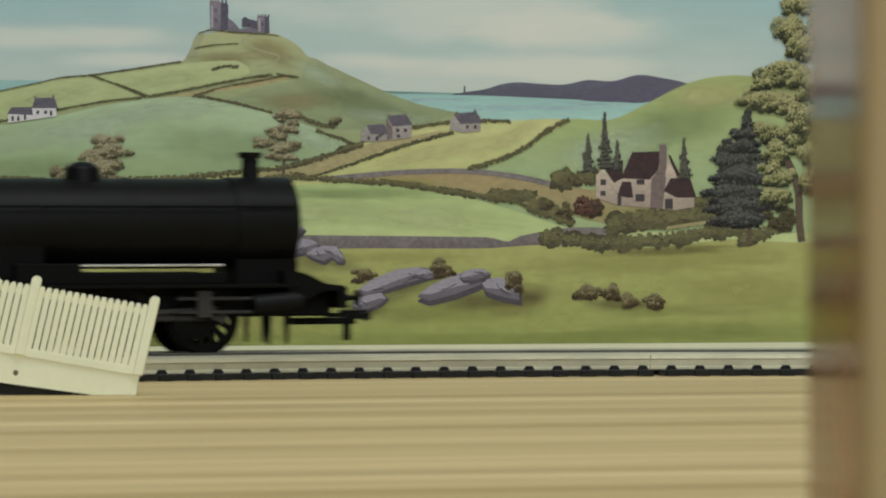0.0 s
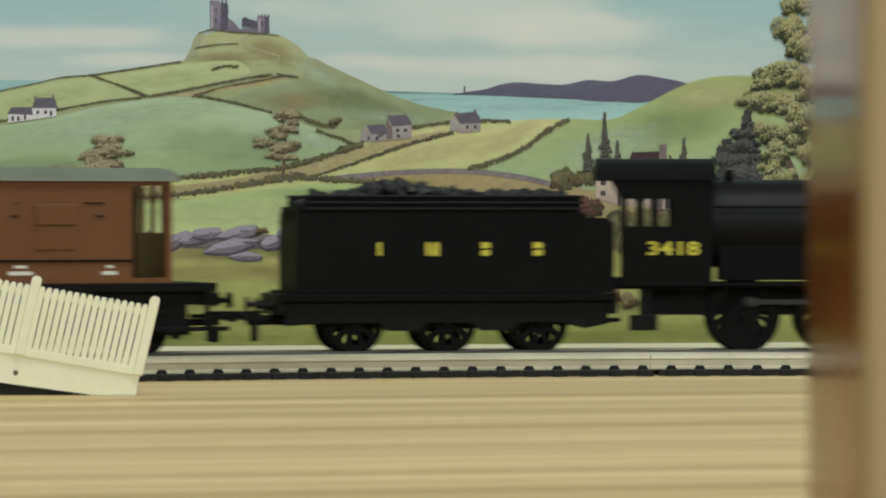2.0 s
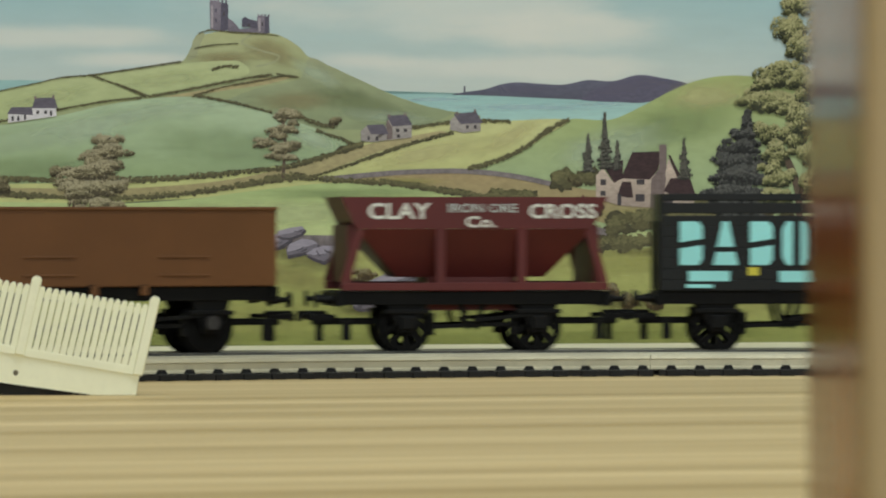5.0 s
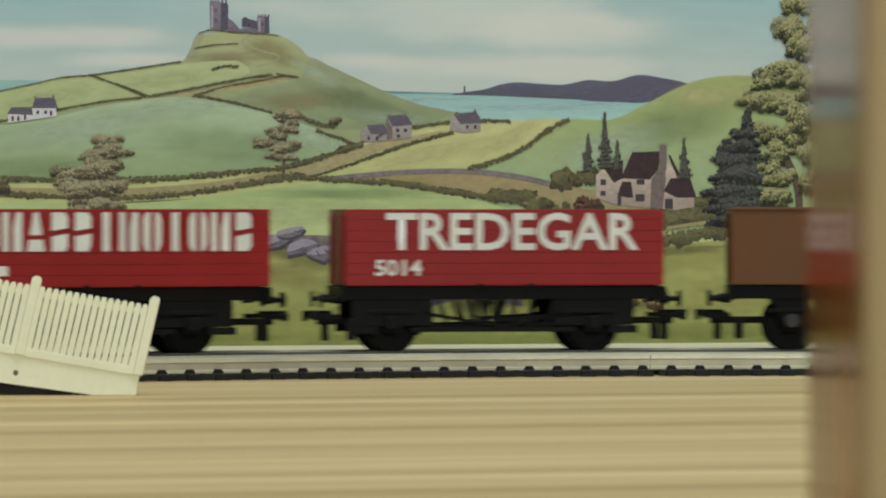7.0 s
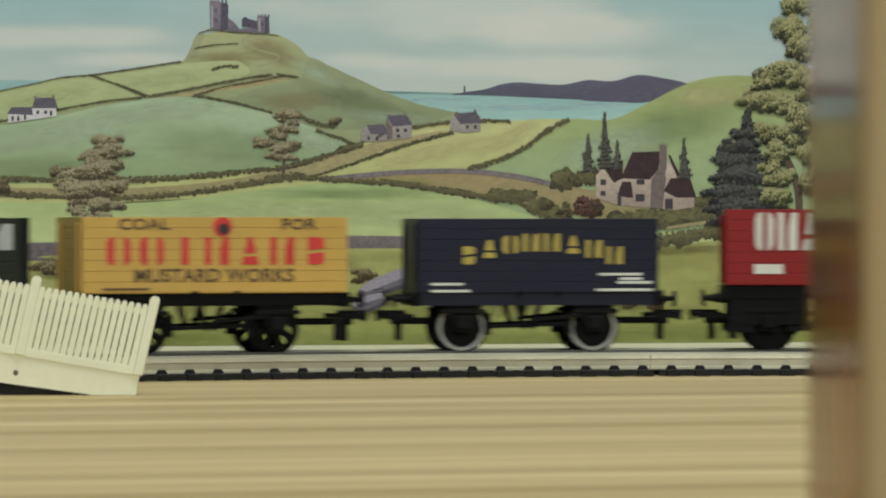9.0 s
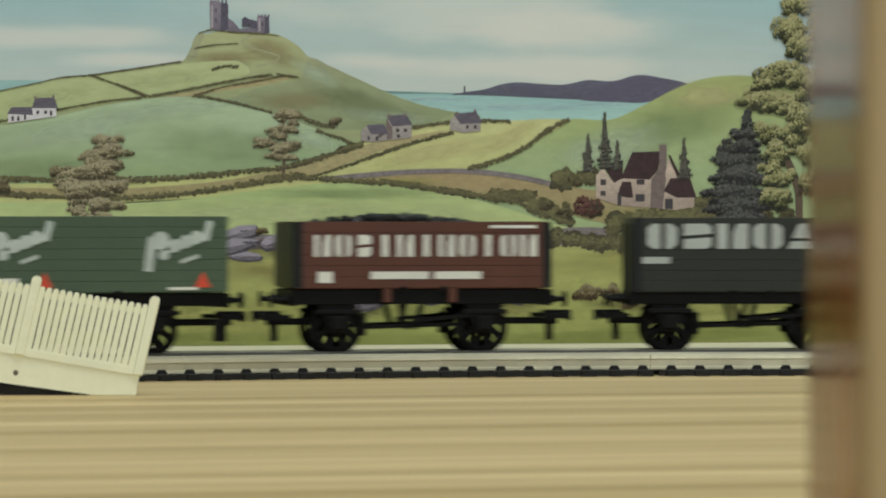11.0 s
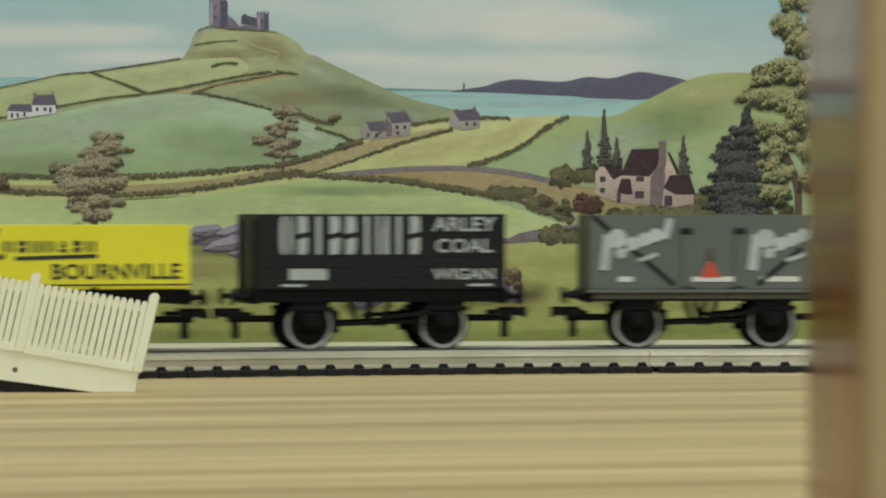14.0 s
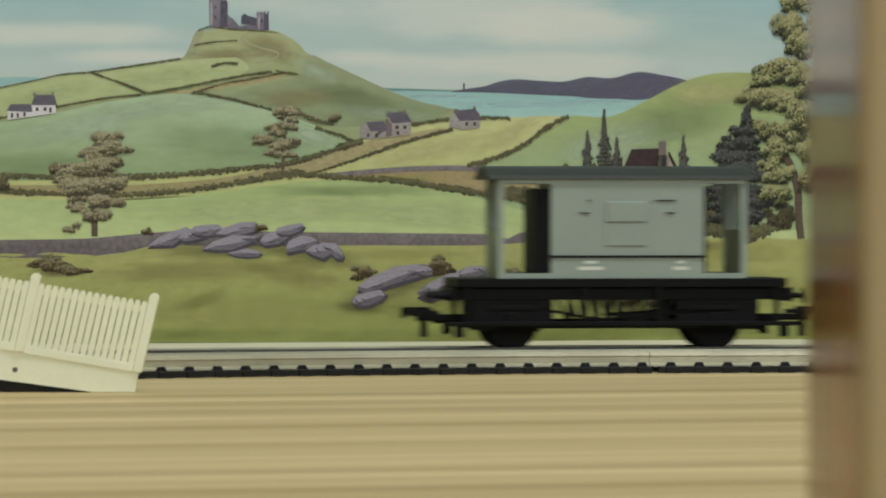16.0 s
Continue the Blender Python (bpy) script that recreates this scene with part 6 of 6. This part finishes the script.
    w = vehicle("open_wagon", "dull green planked open wagon with white script marks", "wagon", 12.2, left, right)
    X = lambda px: (px - (left + right) / 2) / PX
    h = X(right)
    open_body(w, h, 15.4, 35.4, green, 7)
    chassis(w, h, (X(918), X(1170)), spokes=8, deep=True, sole=(11.6, 15.0))
    for px in (853, 1142):
        script_mark(w, X(px) + 1, 20.8, -15.14, 0.95)
    for px in (962, 1248):
        triangle(w, X(px), 16.6, -15.14, 4.4)
    for a, b, z in ((882, 916, 17.4), (856, 900, 15.8), (1185, 1240, 15.9)):
        frame_marks(w, X(a), X(b), z, z + (1.8 if z > 17 else 0.8), white_ink, Y)

    # two grey mineral wagons
    left, right = 500, 935
    w = vehicle("mineral_wagon", "grey steel mineral wagon with white rims and marks", "wagon", 12.5, left, right)
    X = lambda px: (px - (left + right) / 2) / PX
    h = X(right)
    open_body(w, h, 14.9, 35.0, grey, 1)
    part("end_sheet", cube(-h - 0.8, -h - 0.1, -14.6, 14.6, 15, 34.8), dull, w, "olive-grey end sheet")
    part("end_door", cube(h - 0.2, h + 0.9, -14.6, 14.6, 15, 34.8), dull, w)
    part("end_stripe", cube(h - 3.6, h - 0.4, -15.15, -14.8, 15, 34.8), jet, w, "black strip along the right end")
    part("solebar_face", cube(-h, h, -13.8, -13.1, 12.2, 14.6), dull, w)
    for px in (672, 768):
        part("side_door_post", cube(X(px) - 1.4, X(px) + 1.4, -15.9, -15, 15.6, 31, bevel=0.2), grey, w)
        part("door_hinge", cube(X(px) - 1.6, X(px) + 1.6, -16.2, -15, 29.8, 31.4, bevel=0.2), jet, w)
    part("door_latch", cube(X(715) - 1.2, X(715) + 1.2, -15.5, -15, 23, 26), dull, w)
    part("side_stripe", bar(bmesh.new(), (X(505), 34.6), (X(650), 16), 1.3, -15.2, -14.9), jet, w, "thin black diagonal line")
    part("side_stripe", bar(bmesh.new(), (X(800), 16), (X(880), 26), 1.3, -15.2, -14.9), jet, w, "thin black diagonal line")
    script_mark(w, X(524), 20.0, -15.24, 1.0)
    script_mark(w, X(790), 20.0, -15.24, 1.0)
    triangle(w, X(715), 18.0, -15.14, 5.4)
    for a, b in ((678, 757), (805, 875), (550, 576)):
        frame_marks(w, X(a), X(b), 16.9, 18.3, white_ink, Y)
    part("bottom_lip", cube(-h - 1.2, h + 2.6, -15.7, -14.4, 13.9, 14.8, bevel=0.15), grey, w)
    chassis(w, h, (X(588), X(830)), rim=white_rim, disc=True)
    WAGON_COPY.append((w, 12.5, -70, 370))

    # black coal wagon
    left, right = 846, 1293
    w = vehicle("open_wagon", "black planked open wagon with silver-grey lettering", "wagon", 14.5, left, right)
    X = lambda px: (px - (left + right) / 2) / PX
    h = X(right)
    open_body(w, h, 15.2, 35.2, jet, 7)
    chassis(w, h, (X(945), X(1188)), rim=white_rim, disc=True)
    blocks("oeieeinie", X(882), X(1142), 24.4, 34.6, Y, grey_ink, w, weight=0.8)
    lettering("ARLEY", X(1160), X(1276), 30.6, 34.4, Y, grey_ink, w, "silver-grey painted lettering")
    lettering("COAL", X(1166), X(1270), 24.8, 28.6, Y, grey_ink, w, "silver-grey painted lettering")
    lettering("WIGAN", X(1160), X(1272), 17.6, 20.6, Y, grey_ink, w, "silver-grey painted lettering")
    frame_marks(w, X(902), X(970), 17.6, 20.6, grey_ink, Y)
    for a, b in ((888, 930), (1225, 1270)):
        frame_marks(w, X(a), X(b), 15.8, 16.5, grey_ink, Y)

    # lemon yellow low wagon
    left, right = 318, 735
    w = vehicle("open_wagon", "lemon yellow low open wagon with dark lettering", "wagon", 14.5, left, right)
    X = lambda px: (px - (left + right) / 2) / PX
    h = X(right)
    open_body(w, h, 15.6, 32.4, yellow, 1)
    part("bottom_line", cube(-h, h, -15.2, -14.9, 16.4, 16.8), navy_ink, w)
    chassis(w, h, (X(388), X(630)), spokes=8)
    bm = bmesh.new()
    bar(bm, (X(345), 24.6), (X(345), 29.6), 1.5, -15.2, -15)
    bar(bm, (X(345), 24.6), (X(372), 22.8), 1.3, -15.2, -15)
    bar(bm, (X(372), 22.8), (X(400), 24.4), 1.2, -15.2, -15)
    bar(bm, (X(345), 29.6), (X(364), 31.6), 1.5, -15.2, -15)
    bar(bm, (X(364), 31.6), (X(388), 30.4), 2.4, -15.2, -15)
    bar(bm, (X(418), 23.6), (X(566), 24.2), 1.0, -15.2, -15)
    part("painted_mark", bm, navy_ink, w, "dark swash mark as plain strokes")
    blocks("oenoaeo", X(394), X(566), 25.2, 28.2, Y, navy_ink, w, weight=0.75)
    lettering("BOURNVILLE", X(484), X(718), 18.0, 22.2, Y, navy_ink, w, "dark painted lettering")
    frame_marks(w, X(370), X(410), 17.8, 18.8, mustard, Y)

    brake_van(van_grey, roof_dark, "light grey goods brake van with a charcoal roof", 16.0, 803, 1400, (850, 1340, 975, 1250), white_ink, 1195, 3.6)


WAGON_COPY = []
locomotive()
tender()
goods_train()
# the second grey wagon is the first one's double
w, t, left, right = WAGON_COPY[0]
twin = copy_thing(w, Matrix())
VEHICLES.append((twin, arc_place(515) - travel(13.0)))
for kid in twin.children:
    if kid.name.startswith("wheelset"):
        WHEELS.append((kid, kid.matrix_basis.translation.x / MM, 6.4, twin))
# bodies ride a little above their springs
for ob, s in VEHICLES:
    for kid in ob.children:
        if not kid.name.startswith(("wheelset", "coupling_rod", "connecting_rod")):
            kid.location.z += 0.9 * MM


# ---- motion: the train runs along the line, its wheels and rods turn ----
def motions():
    steps = [i / 2 for i in range(33)]
    fine = [i / 15 for i in range(241)]
    for ob, s0 in VEHICLES:
        rows = []
        for t in steps:
            x, y, a = along(s0 + travel(t))
            rows.append((t, Matrix.Translation((x * MM, y * MM, RAIL_Z * MM)) @ Matrix.Rotation(a, 4, "Z")))
        walk(ob, rows)
    for ob, x, r, owner in WHEELS:
        walk(ob, [(t, pose(x * MM, 0, r * MM, 0, math.degrees(travel(t) / r) % 360, 0)) for t in fine])
    for ob, x, r, crank, slide in RODS:
        rows = []
        for t in fine:
            a = travel(t) / r
            px, pz = crank * math.cos(a), r - crank * math.sin(a)
            if slide is None:
                rows.append((t, pose(px * MM, 0, pz * MM)))
            else:
                dz = slide[1] - pz
                run = slide[0] - x
                rows.append((t, pose((x + px) * MM, 0, pz * MM, 0, -math.degrees(math.asin(dz / run)), 0)))
        walk(ob, rows)


motions()
